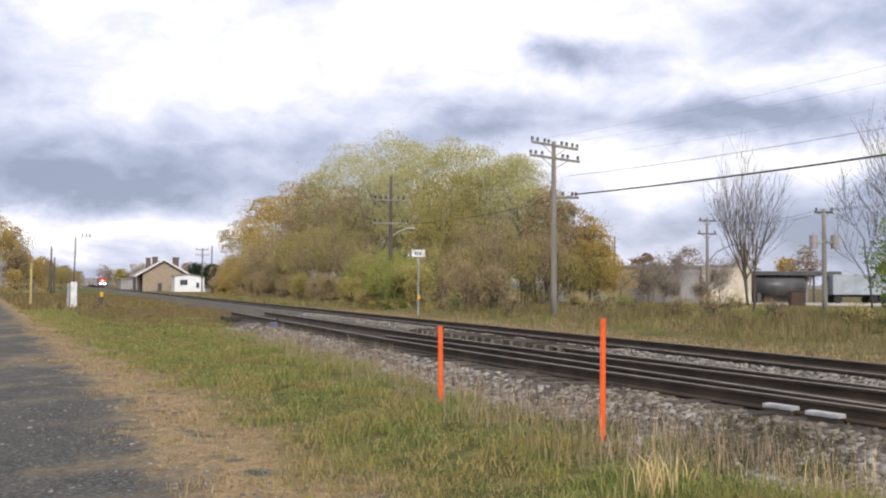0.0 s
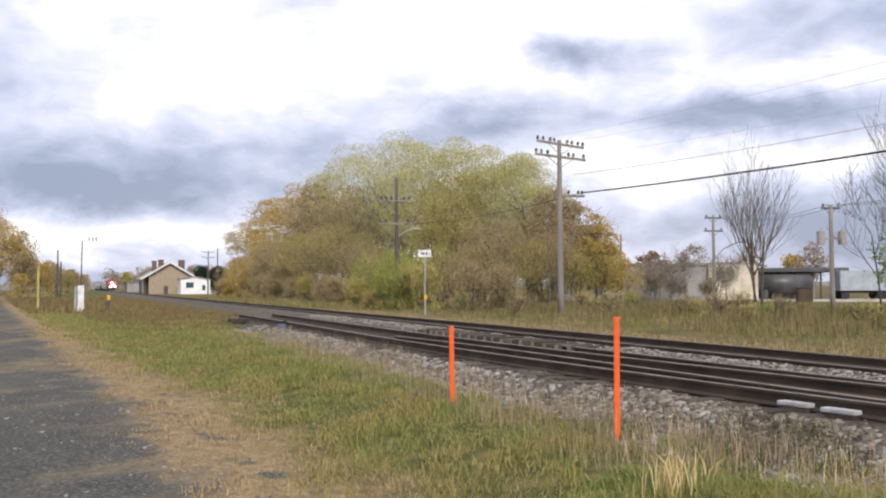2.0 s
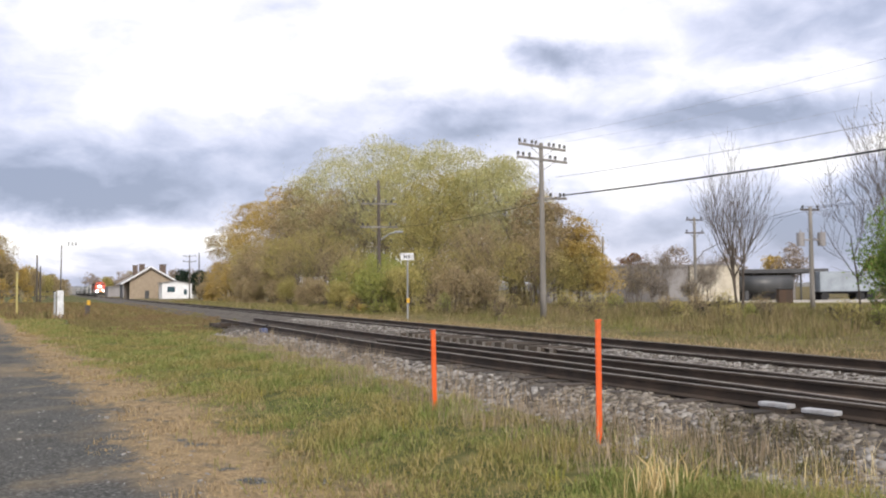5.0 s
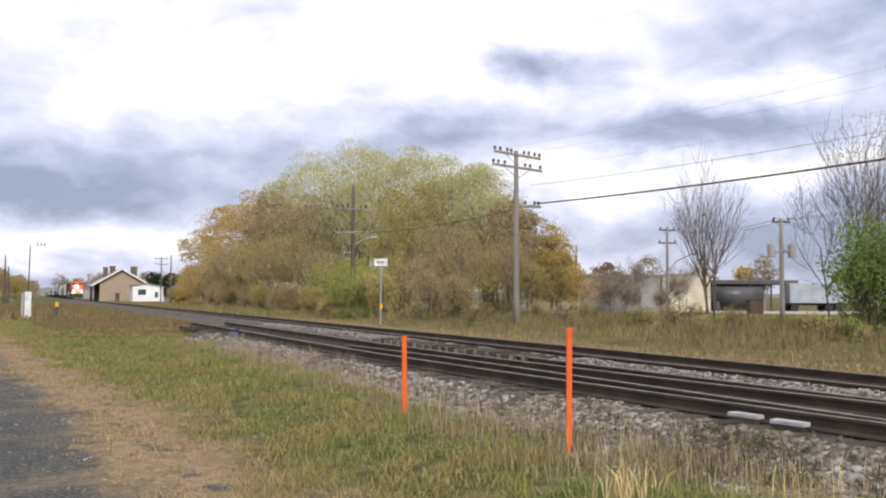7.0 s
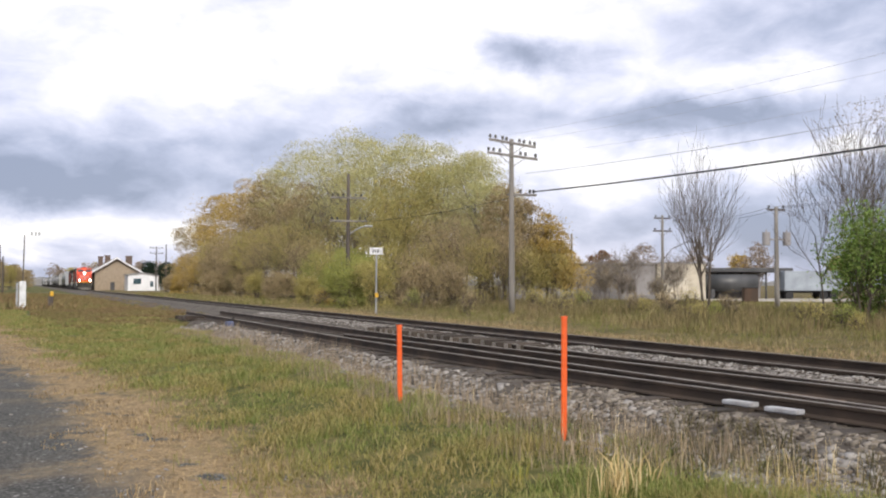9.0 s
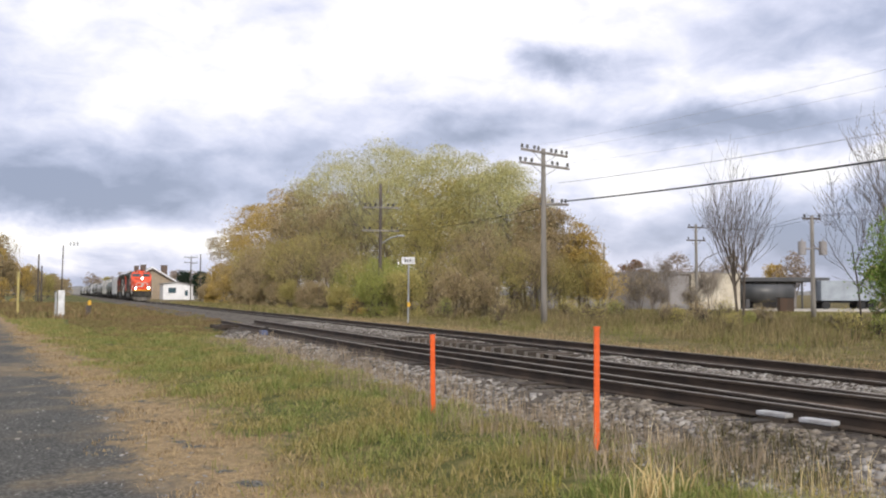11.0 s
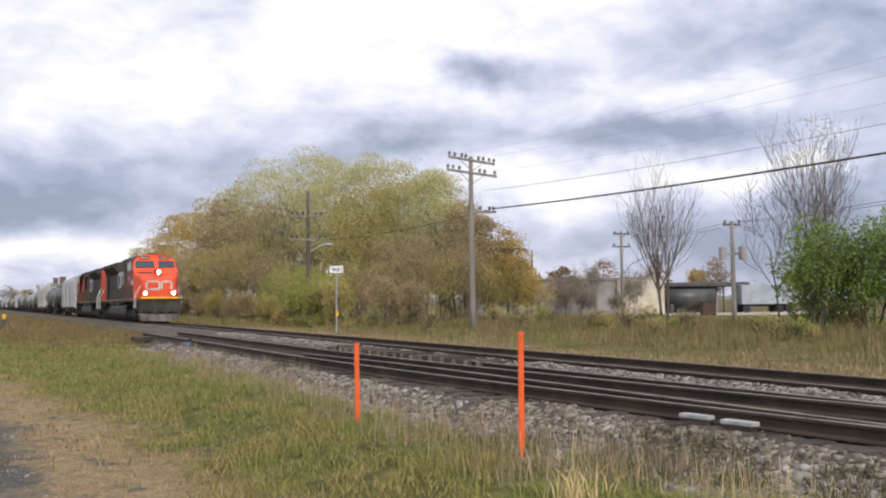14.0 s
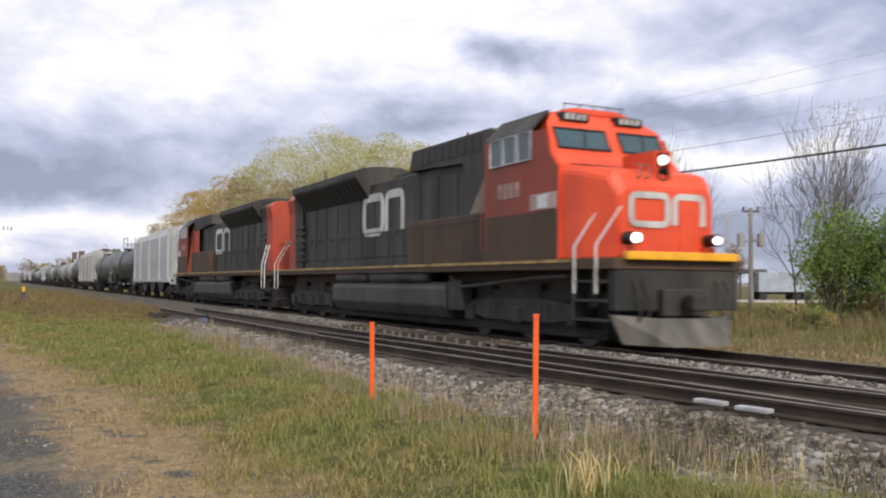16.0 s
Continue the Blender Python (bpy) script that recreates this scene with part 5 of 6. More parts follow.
def wall_window(parent, x0, x1, y0, y1, z0, z1, axis):
    """A framed pane standing proud of a wall whose face looks along x (axis 'x') or along y."""
    t = 0.06
    if axis == "x":
        w = part("window", box(bmesh.new(), x0, x0 + t, y0, y1, z0, z1, 0.01), M_GLASS, parent)
        bm = bmesh.new()
        for a, b, c, d in ((y0 - 0.1, y1 + 0.1, z1, z1 + 0.12), (y0 - 0.1, y1 + 0.1, z0 - 0.12, z0), (y0 - 0.1, y0, z0, z1), (y1, y1 + 0.1, z0, z1)):
            box(bm, x0, x0 + t * 1.6, a, b, c, d)
    else:
        w = part("window", box(bmesh.new(), x0, x1, y0 - t, y0, z0, z1, 0.01), M_GLASS, parent)
        bm = bmesh.new()
        for a, b, c, d in ((x0 - 0.1, x1 + 0.1, z1, z1 + 0.12), (x0 - 0.1, x1 + 0.1, z0 - 0.12, z0), (x0 - 0.1, x0, z0, z1), (x1, x1 + 0.1, z0, z1)):
            box(bm, a, b, y0 - t * 1.6, y0, c, d)
    part("window_frame", bm, M_SIDING, w)


# station house: gable end towards +x
hs = thing("station_house", "tan gabled railway station with a grey roof and brick chimneys", "house", "", (-256, 21.8, GROUND_Z))
yA, yB, ze, zr = -5.4, 6.0, 5.0, 8.4
bm = bmesh.new()
prism(bm, [(yA, 0), (yA, ze), (0.0, zr), (yB, ze - 0.2), (yB, 0)], "x", -24, 0)
part("wall", bm, M_BRICK, hs)
bm = bmesh.new()
for a, b in (((yA - 2.2, ze - 1.2), (0.0, zr + 0.05)), ((0.0, zr + 0.05), (yB + 2.6, ze - 1.6))):
    prism(bm, [a, b, (b[0], b[1] + 0.32), (a[0], a[1] + 0.32)], "x", -24.6, 0.9)
part("roof", bm, M_ROOF, hs)
bm = bmesh.new()
for a, b in (((yA - 2.2, ze - 1.2), (0.0, zr + 0.05)), ((0.0, zr + 0.05), (yB + 2.6, ze - 1.6))):
    prism(bm, [(a[0], a[1] - 0.05), (b[0], b[1] - 0.05), (b[0], b[1] + 0.38), (a[0], a[1] + 0.38)], "x", 0.9, 1.0)
part("fascia", bm, M_SIDING, hs, "white roof edge boards")
for x, y, w, t in ((-6, -3.6, 1.2, 9.0), (-9, -1.6, 1.4, 9.4), (-5, 3.6, 1.6, 9.2)):
    bm = box(bmesh.new(), x - w / 2, x + w / 2, y - w / 2, y + w / 2, 5.5, t, 0.03)
    box(bm, x - w / 2 - 0.12, x + w / 2 + 0.12, y - w / 2 - 0.12, y + w / 2 + 0.12, t, t + 0.2)
    part("chimney", bm, M_CHIM, hs)
# near-black sheet in place of the shade below the eave
bm = bmesh.new()
box(bm, -10, 0.2, yA - 1.9, yA - 1.7, 0, ze - 1.0)
part("porch_wall", bm, M_DARKROOF, hs, "dark sheet standing for the porch's shade under the eave")
wall_window(hs, 0.01, 0, 2.2, 3.6, 1.4, 3.0, "x")
part("door", box(bmesh.new(), 0.0, 0.08, -1.5, -0.4, 0, 2.2, 0.01), M_DARKROOF, hs)
an = thing("white_annex", "small white-sided annex with a dark window", "house", "", (-243, 26.7, GROUND_Z))
bm = bmesh.new()
prism(bm, [(-3.2, 0), (-3.2, 4.0), (0.3, 4.5), (4.2, 3.7), (4.2, 0)], "x", -9, 0)
part("wall", bm, M_SIDING, an)
bm = bmesh.new()
prism(bm, [(-3.6, 3.98), (0.3, 4.52), (4.6, 3.66), (4.6, 3.86), (0.3, 4.74), (-3.6, 4.18)], "x", -9.3, 0.35)
part("roof", bm, M_ROOF, an)
wall_window(an, 0.01, 0, -1.9, 0.0, 1.7, 3.1, "x")
wall_window(an, 0.01, 0, 2.2, 3.0, 0.6, 2.4, "x")
bm = bmesh.new()
box(bm, 1.6, 2.0, 2.0, 4.0, 0, 1.0, 0.02)
part("step_rail", bm, M_SIDING, an)
for i in range(4):
    f = thing("fence_panel", "low white fence panel beside the station", "fence", "white fence panels", (-222 + i * 0.3, 28.5 + i * 2.1, GROUND_Z))
    bm = bmesh.new()
    box(bm, -0.03, 0.03, 0, 2.0, 0.8, 0.95)
    box(bm, -0.03, 0.03, 0, 2.0, 0.35, 0.5)
    part("boards", bm, M_GREYWALL, f)
    part("post", box(bmesh.new(), -0.06, 0.06, -0.06, 0.06, 0, 1.1), M_SIDING, f)

# warehouses across the field: faces turned to the camera
wh = thing("grey_warehouse", "long low grey metal warehouse with a flat roof", "warehouse", "", (-81.5, 51.4, GROUND_Z), 67.5)
part("wall", box(bmesh.new(), -5.0, 9.9, 0, 14, 0, 3.75, 0.03), M_GREYWALL, wh)
for k in range(25):
    part("wall_rib", box(bmesh.new(), -4.9 + k * 0.6, -4.84 + k * 0.6, -0.04, 0, 0.46, 3.6), M_GREYWALL, wh)
part("roof", box(bmesh.new(), -5.2, 10.0, -0.25, 14.2, 3.75, 3.95, 0.02), M_ROOF, wh, "pale roof edge")
part("plinth", box(bmesh.new(), -5.0, 9.9, -0.06, 0, 0, 0.45), M_ROOF, wh)
bm = box(bmesh.new(), -1.5, -0.2, 5, 7, 3.95, 4.8, 0.05)
tube(bm, (1.5, 6, 3.9), (1.5, 6, 4.9), 0.25, n=10)
part("roof_unit", bm, M_STEEL, wh)
cw = thing("cream_warehouse", "cream block-walled warehouse with a stained wall", "warehouse", "", (-77.8, 60.9, GROUND_Z), 67.5)
part("wall", box(bmesh.new(), 0.1, 5.3, 0.4, 12, 0, 3.85, 0.03), M_CREAM, cw)
part("roof", box(bmesh.new(), 0.0, 5.4, 0.25, 12.1, 3.85, 4.0, 0.02), M_ROOF, cw)
sh = thing("open_shed", "dark flat-roofed open shed on thin posts", "shed", "", (-78.5, 68.0, GROUND_Z), 67.5)
part("roof", box(bmesh.new(), -1.6, 9.6, -0.5, 9, 3.0, 3.45, 0.04), M_DARKROOF, sh)
part("back_wall", box(bmesh.new(), -1.5, 9.5, 8.6, 8.9, 0, 3.0), M_GREYWALL, sh)
for k in range(5):
    part("post", box(bmesh.new(), -1.4 + k * 2.7, -1.25 + k * 2.7, 0, 0.15, 0, 3.0), M_DARKROOF, sh)
tk = thing("storage_tank", "black cylindrical storage tank lying under the shed", "tank", "", (-77.2, 69.8, GROUND_Z), 67.5)
soft(part("shell", tube(bmesh.new(), (-2.6, 0, 1.75), (3.2, 0, 1.75), 1.0, n=20), M_TANKBLK, tk))
for x in (-1.8, 2.4):
    part("saddle", box(bmesh.new(), x - 0.2, x + 0.2, -0.8, 0.8, 0, 1.1), M_DARKROOF, tk)
tl = thing("box_trailer", "pale blue-grey box trailer parked beside the shed", "trailer", "", (-73.2, 76.6, GROUND_Z), 67.5)
part("body", box(bmesh.new(), -1.8, 4.6, 0, 2.4, 0.95, 3.1, 0.04), mat("pale_blue_panel", (0.33, 0.37, 0.42), 0.6, col2=(0.24, 0.27, 0.31), scale=1, grain=10), tl)
bm = bmesh.new()
for x in (-1.2, 2.6, 3.7):
    for y in (0.2, 2.0):
        tube(bm, (x, y, 0.45), (x, y + 0.25, 0.45), 0.45, n=14)
box(bm, -1.6, 4.4, 0.5, 1.9, 0.7, 0.95)
part("running_gear", bm, M_BLACK, tl)
bx = thing("dark_bin", "small dark metal bin on the lot", "bin", "", (-60.5, 57.3, GROUND_Z), 60)
part("body", box(bmesh.new(), -0.6, 0.6, -0.5, 0.5, 0, 1.3, 0.05), M_GRIME, bx)
part("lid", box(bmesh.new(), -0.64, 0.64, -0.54, 0.54, 1.3, 1.38, 0.02), M_BLACK, bx)
lot = tagged(part("gravel_lot", box(bmesh.new(), -6, 16, -9, 8, -0.3, 0.05), mat("pale_gravel", (0.42, 0.39, 0.34), 0.95, col2=(0.33, 0.30, 0.26), scale=0.5, grain=8, bump=0.3)), "pale gravel lot before the sheds", "lot", kind="structure")
lot.matrix_basis = pose(-74, 66, GROUND_Z, 0, 0, 67.5)
far_b = thing("low_depot", "long low pale depot beyond the tracks", "depot", "", (-420, 18, GROUND_Z), 0)
part("wall", box(bmesh.new(), -30, 0, 0, 18, 0, 4.2), M_GREYWALL, far_b)
part("roof", box(bmesh.new(), -30.5, 0.5, -0.5, 18.5, 4.2, 4.6), M_ROOF, far_b)

# ---- trees ----


def grow(rs, p, d, length, r, depth, segs, tips, spread, upward):
    """Branches of tapering joints; ends are gathered for the leaves."""
    n = 3 if depth else 4
    for i in range(n):
        bend = Vector((rs.uniform(-1, 1), rs.uniform(-1, 1), rs.uniform(-0.3, 0.8))) * (0.16 if depth else 0.09)
        d = (d + bend + Vector((0, 0, upward * 0.10))).normalized()
        q = p + d * (length / n)
        r1 = r * (0.84 if i < n - 1 else 0.7)
        segs.append((p.copy(), q.copy(), r, r1, depth))
        if depth >= 2:
            tips.append((q.copy(), length))
        p, r = q, r1
        if depth < 3 and (i > 0 or depth > 0):
            for _ in range(rs.choice((1, 2, 2, 3)) if depth < 2 else rs.choice((1, 2))):
                u = d.orthogonal().normalized()
                u.rotate(Matrix.Rotation(rs.uniform(0, 6.283), 3, d))
                nd = (d * rs.uniform(0.55, 0.9) + u * spread * rs.uniform(0.5, 1.1)).normalized()
                grow(rs, p.copy(), nd, length * rs.uniform(0.48, 0.7), r * rs.uniform(0.45, 0.65), depth + 1, segs, tips, spread, upward)


def tree(x, y, h, seed, leaves, label, n_leaf=5000, size=0.26, stems=1, spread=0.8, bark=M_BARK, low=0.35, group="trees", fluff=0.085, upward=1.0, name="tree", thick=0.016, clumps=34, tip_share=0.4, dome=None, thin=0.5, upright=1.2, tilt=0.22):
    rs = random.Random(seed)
    rn = np.random.default_rng(seed)
    base = GROUND_Z - 0.1
    segs, tips = [], []
    for s in range(stems):
        a = rs.uniform(0, 6.283)
        off = Vector((math.cos(a), math.sin(a), 0)) * (0.35 * (stems > 1)) * rs.uniform(0.3, 1.0) * max(1, h * 0.06)
        d = Vector((math.cos(a) * tilt, math.sin(a) * tilt, 1)).normalized() if stems > 1 else Vector((rs.uniform(-0.06, 0.06), rs.uniform(-0.06, 0.06), 1)).normalized()
        grow(rs, off, d, h * 0.62, h * thick, 0, segs, tips, spread, upward)
    top = max(t[0].z for t in tips)
    k = h / top
    t = thing(name, label, name.replace("_", " "), group, (x, y, base))
    bm = bmesh.new()
    # under leaves the finest twigs do not show; far trees keep their limbs alone
    finest = 3 if n_leaf < 1000 and group != "low shrubs in the field" else (1 if size > 0.45 else 2)
    for a, b, r0, r1, depth in segs:
        if depth <= finest:
            tube(bm, a * k, b * k, max(r0 * k, 0.008), max(r1 * k, 0.006), n=(6, 4, 3, 3)[depth], cap=False)
    part("trunk", bm, bark, t)
    if n_leaf:
        T = np.array([tuple(p * k) for p, _ in tips])
        wide = 0.75 * (np.percentile(np.hypot(T[:, 0], T[:, 1]), 92) + 0.04 * h) if dome is None else dome * h
        # rounded clumps over a ragged dome, with gaps between them, besides the branch ends
        nc = int(clumps)
        az, up = rn.uniform(0, 6.283, nc), rn.uniform(0, 1, nc) ** 0.75
        rad = wide * np.sqrt(1 - (0.1 + 0.9 * up) ** 2.2 * 0.97) * rn.uniform(0.62, 1.0, nc)
        C = np.stack([rad * np.cos(az), rad * np.sin(az), h * (low * 0.8 + (0.96 - low * 0.8) * up * rn.uniform(0.86, 1.0, nc))], 1)
        R = h * fluff * rn.uniform(0.75, 1.35, nc)
        n_tip = int(n_leaf * tip_share)
        T = T[(T[:, 2] > low * h * 0.5) & (T[:, 2] < 0.96 * h) & (np.hypot(T[:, 0], T[:, 1]) < wide * 1.05)]
        per = rn.integers(0, len(T), n_tip)
        c1 = T[per] + np.clip(rn.normal(0, 1, (n_tip, 3)), -1.5, 1.5) * h * fluff * 0.4
        n_cl = n_leaf - n_tip
        per = rn.choice(nc, n_cl, p=R ** 2 / (R ** 2).sum())
        o = rn.normal(0, 1, (n_cl, 3))
        o /= np.linalg.norm(o, axis=1)[:, None]
        if name == "tree":
            o[:, 2] = np.where(o[:, 2] < -0.45, -o[:, 2], o[:, 2])
        c2 = C[per] + o * (R[per] * rn.uniform(0.55, 1.05, n_cl) ** 0.6)[:, None] * np.array([1.05, 1.05, 0.85])
        c = np.concatenate([c1, c2])
        c = c[(c[:, 2] > low * h * 0.3) & (c[:, 2] < h * 1.02)]
        m = len(c)
        u = rn.normal(0, 1, (m, 3)) * np.array([1, 1, upright])
        u /= np.linalg.norm(u, axis=1)[:, None]
        v = np.cross(u, rn.normal(0, 1, (m, 3)))
        v /= np.linalg.norm(v, axis=1)[:, None]
        s = (size * rn.uniform(0.45, 1.1, m) / 2)[:, None]
        q = np.stack([c - u * s, c + v * s * thin, c + u * s, c - v * s * thin], 1)
        raw_mesh("crown", q, [(0, 1, 2, 3)], leaves, t)
    return t


TREES = [
    # x, y, height, leaves, leaf count, label, stems
    (-152, 25.5, 12.0, L_BROWN, 3500, "half-bare brown autumn tree in the grove", 2), (-137, 26.5, 13.8, L_GOLD, 6000, "golden autumn tree in the grove", 2),
    (-123, 27.0, 14.2, L_GOLD, 6500, "golden autumn tree in the grove", 2), (-111, 28.0, 14.0, L_BROWN, 6500, "dense brown autumn tree in the grove", 2),
    (-100, 29.0, 16.2, L_WILLOW, 10500, "yellow-green willow in the grove", 3), (-90, 29.0, 16.3, L_WILLOW, 11000, "tall yellow-green willow in the grove", 3),
    (-83, 29.4, 15.6, L_WILLOW, 11000, "tall yellow-green willow in the grove", 3), (-77, 30.6, 14.1, L_WILLOW, 10000, "tall yellow-green willow in the grove", 3),
    (-73.5, 32.2, 13.9, L_WILLOW, 9000, "tall yellow-green willow in the grove", 3), (-70.5, 33.8, 13.0, L_WILLOW, 8500, "tall yellow-green willow in the grove", 2),
    (-67.5, 34.4, 11.8, L_WILLOW, 6500, "thin-leaved willow in the grove", 2), (-65.0, 34.6, 10.6, L_WILLOW, 5500, "thin-leaved willow in the grove", 2), (-62.8, 34.4, 9.2, L_BROWN, 5500, "brown half-bare small tree in the grove", 3), (-61.5, 35.6, 7.6, L_BROWN, 5000, "brown half-bare small tree in the grove", 3),
    (-60.0, 36.6, 6.6, L_GOLD, 5000, "yellow-brown small tree at the grove's edge", 3),
    (-84, 38, 14.0, L_OLIVE, 6000, "olive-leaved tree deep in the grove", 2), (-95, 34, 14.0, L_OLIVE, 6000, "olive-leaved tree deep in the grove", 2), (-112, 32, 13.0, L_BROWN, 5000, "brown tree deep in the grove", 2),
    (-78.5, 38.5, 12.0, L_OLIVE, 5000, "olive-leaved tree deep in the grove", 2), (-72, 29.5, 11.5, L_OLIVE, 6500, "olive-yellow tree at the grove's front", 2), (-90, 25.5, 11.5, L_BROWN, 6500, "brown tree at the grove's front", 3), (-102, 25.5, 12.0, L_BROWN, 6000, "brown tree at the grove's front", 3),
]
for i, (x, y, h, lv, n, lab, st) in enumerate(TREES):
    w = lv is L_WILLOW
    tree(x, y, h * (1.09 if x > -95 else 1.11), 100 + i, lv, lab, int(n * (2.6 if x > -95 else 3.0)), 0.21 if w else (0.19 if x > -95 else 0.26), st, 0.8 if w else 0.95, group="trees of the grove", thin=0.3 if w else 0.5, upright=1.5 if w else 1.0,
         clumps=46 if w else 38, tip_share=0.22 if w else 0.35, dome=0.24 if x > -68 else (0.31 if x > -95 else 0.37), low=0.2, bark=M_BARK_PALE if w else M_BARK, fluff=0.088)
BUSHES = [
    (-150, 23.5, 7.0, L_BROWN), (-141, 22.5, 7.0, L_GOLD), (-127, 22.0, 6.0, L_GOLD), (-118, 22.0, 6.0, L_BROWN), (-100.5, 22.0, 6.0, L_BROWN), (-132, 22.5, 7.0, L_BROWN), (-122, 22.5, 8.0, L_OLIVE), (-113, 22.5, 8.5, L_BROWN), (-105, 22.3, 8.5, L_BROWN), (-97, 22.6, 8.6, L_OLIVE), (-91, 22.4, 7.6, L_BROWN), (-85, 23.4, 8.4, L_OLIVE), (-80, 23.4, 6.6, L_BROWN),
    (-75.5, 22.9, 4.6, L_YGREEN), (-72, 23.2, 5.4, L_OLIVE), (-69.5, 23.6, 5.0, L_YGREEN), (-67, 24.6, 4.4, L_YGREEN), (-65.5, 26.0, 5.0, L_OLIVE), (-64, 27.4, 5.0, L_BROWN),
    (-62.5, 28.2, 5.4, L_OLIVE), (-61, 29.4, 7.0, L_BROWN), (-60, 30.9, 5.4, L_OLIVE), (-59.4, 32.3, 6.4, L_BROWN), (-59.5, 33.8, 5.0, L_OLIVE), (-58.8, 36.2, 5.2, L_OLIVE), (-146, 20.6, 3.4, L_BROWN), (-136, 20.4, 3.2, L_GOLD), (-110, 20.4, 3.4, L_BROWN), (-104, 20.2, 3.0, L_BROWN), (-94, 20.4, 3.0, L_BROWN), (-88, 20.4, 3.2, L_OLIVE), (-82, 20.8, 3.0, L_BROWN), (-77, 20.4, 2.8, L_BROWN), (-71, 20.6, 2.6, L_OLIVE), (-58.2, 37.4, 4.2, L_GOLD), (-58.4, 20.2, 3.7, L_YGREEN), (-61.0, 20.6, 4.1, L_YGREEN), (-56.0, 20.8, 3.6, L_OLIVE), (-63.2, 20.4, 3.4, L_YGREEN), (-52.8, 22.6, 3.4, L_BROWN), (-50.4, 23.8, 3.2, L_BROWN), (-70, 27.6, 8.6, L_OLIVE), (-78, 27, 9.6, L_OLIVE), (-66, 30.5, 8.6, L_BROWN), (-64, 32.5, 7.0, L_OLIVE),
]
for i, (x, y, h, lv) in enumerate(BUSHES):
    word = {L_GOLD: "golden-leaved", L_BROWN: "brown half-bare", L_OLIVE: "olive-leaved", L_YGREEN: "still-green leafy"}[lv]
    tree(x, y, h, 300 + i, lv, word + " thicket at the foot of the grove", 8500, 0.17 if x > -95 else 0.28, 6, 0.9, low=0.0, group="thicket under the grove", fluff=0.11, name="bush", thick=0.009, clumps=26, tip_share=0.6, dome=0.42, thin=0.28, upright=1.8)
# bare trees before the field
tree(-38.3, 33.2, 10.0, 501, None, "slender leafless tree with many upright branches", 0, stems=3, spread=0.42, bark=M_BARK, group="bare trees", upward=1.8, thick=0.011, tilt=0.06)
tree(-28.3, 33.2, 10.3, 502, L_GREY, "tall twiggy tree almost without leaves", 700, 0.12, stems=4, spread=0.45, bark=M_BARK, group="bare trees", upward=1.6, thick=0.009, tilt=0.08)
tree(-31.3, 34.2, 7.8, 503, None, "thin crooked leafless tree", 0, stems=1, spread=0.6, bark=M_BARK, group="bare trees", upward=0.8, thick=0.008)
for i, (x, y, h) in enumerate(((-26.9, 31.6, 5.2), (-25.4, 33.0, 5.0), (-24.0, 33.2, 5.6), (-27.6, 33.0, 4.2))):
    tree(x, y, h, 520 + i, L_GREEN, "bushy green-leaved shrub beside the field", 6500, 0.17, 5, 1.0, low=0.0, group="green shrubs", fluff=0.11, name="bush", thick=0.010)
for i, (x, y, h, lv) in enumerate(((-74, 55.5, 6.0, L_GREY), (-71, 58, 5.4, L_GREY), (-69, 55, 5.0, L_GREY), (-74, 50.5, 4.6, L_GREY), (-72, 52, 4.2, L_BROWN), (-76, 53, 5.2, L_GREY), (-64, 44.5, 3.4, L_BROWN), (-66, 48, 3.0, L_GREY), (-60, 47, 2.6, L_BROWN))):
    tree(x, y, h, 540 + i, lv, "bare greyish shrub before the warehouse", 800, 0.13, 5, 0.8, low=0.0, group="bare shrubs", bark=M_BARK_PALE, fluff=0.08, name="bush", thick=0.008)
for i, (x, y, h, lv, n) in enumerate(((-110, 76, 7.6, L_RUST, 2600), (-116, 88, 9.5, L_GREY, 1500), (-108, 92, 9.0, L_GREY, 1500), (-112, 104, 8.0, L_GOLD, 2000), (-104, 100, 9.5, L_GREY, 1500),
                                       (-100, 112, 7.5, L_OLIVE, 2200), (-92, 120, 6.0, L_RUST, 1800), (-120, 70, 8.0, L_GREY, 1200), (-84, 116, 6.5, L_OLIVE, 1800), (-75, 112, 7.0, L_GREY, 1500), (-90, 104, 8.0, L_BROWN, 2000))):
    tree(x, y, h * 0.86, 560 + i, lv, "autumn tree behind the warehouses", n, 0.44, 2, 0.9, group="trees behind the warehouses", bark=M_BARK_PALE)
rs = random.Random(77)
for i in range(30):
    x = -64 + i * 1.45 + rs.uniform(-0.6, 0.6)
    y = 19.5 + rs.uniform(0.5, 13.5) if x > -57 else 18.6 + rs.uniform(0, 1.5)
    lv, word = rs.choice(((L_BROWN, "brown"), (L_OLIVE, "olive"), (L_OLIVE, "olive-tan"), (L_YGREEN, "yellow-green"), (L_GOLD, "tan")))
    tree(x, y, rs.uniform(0.8, 1.7), 640 + i, lv, word + " low weedy shrub in the field", 1100, 0.085, 5, 1.0, low=0.0, group="low shrubs in the field", fluff=0.16, name="bush", thick=0.008, tip_share=0.7)
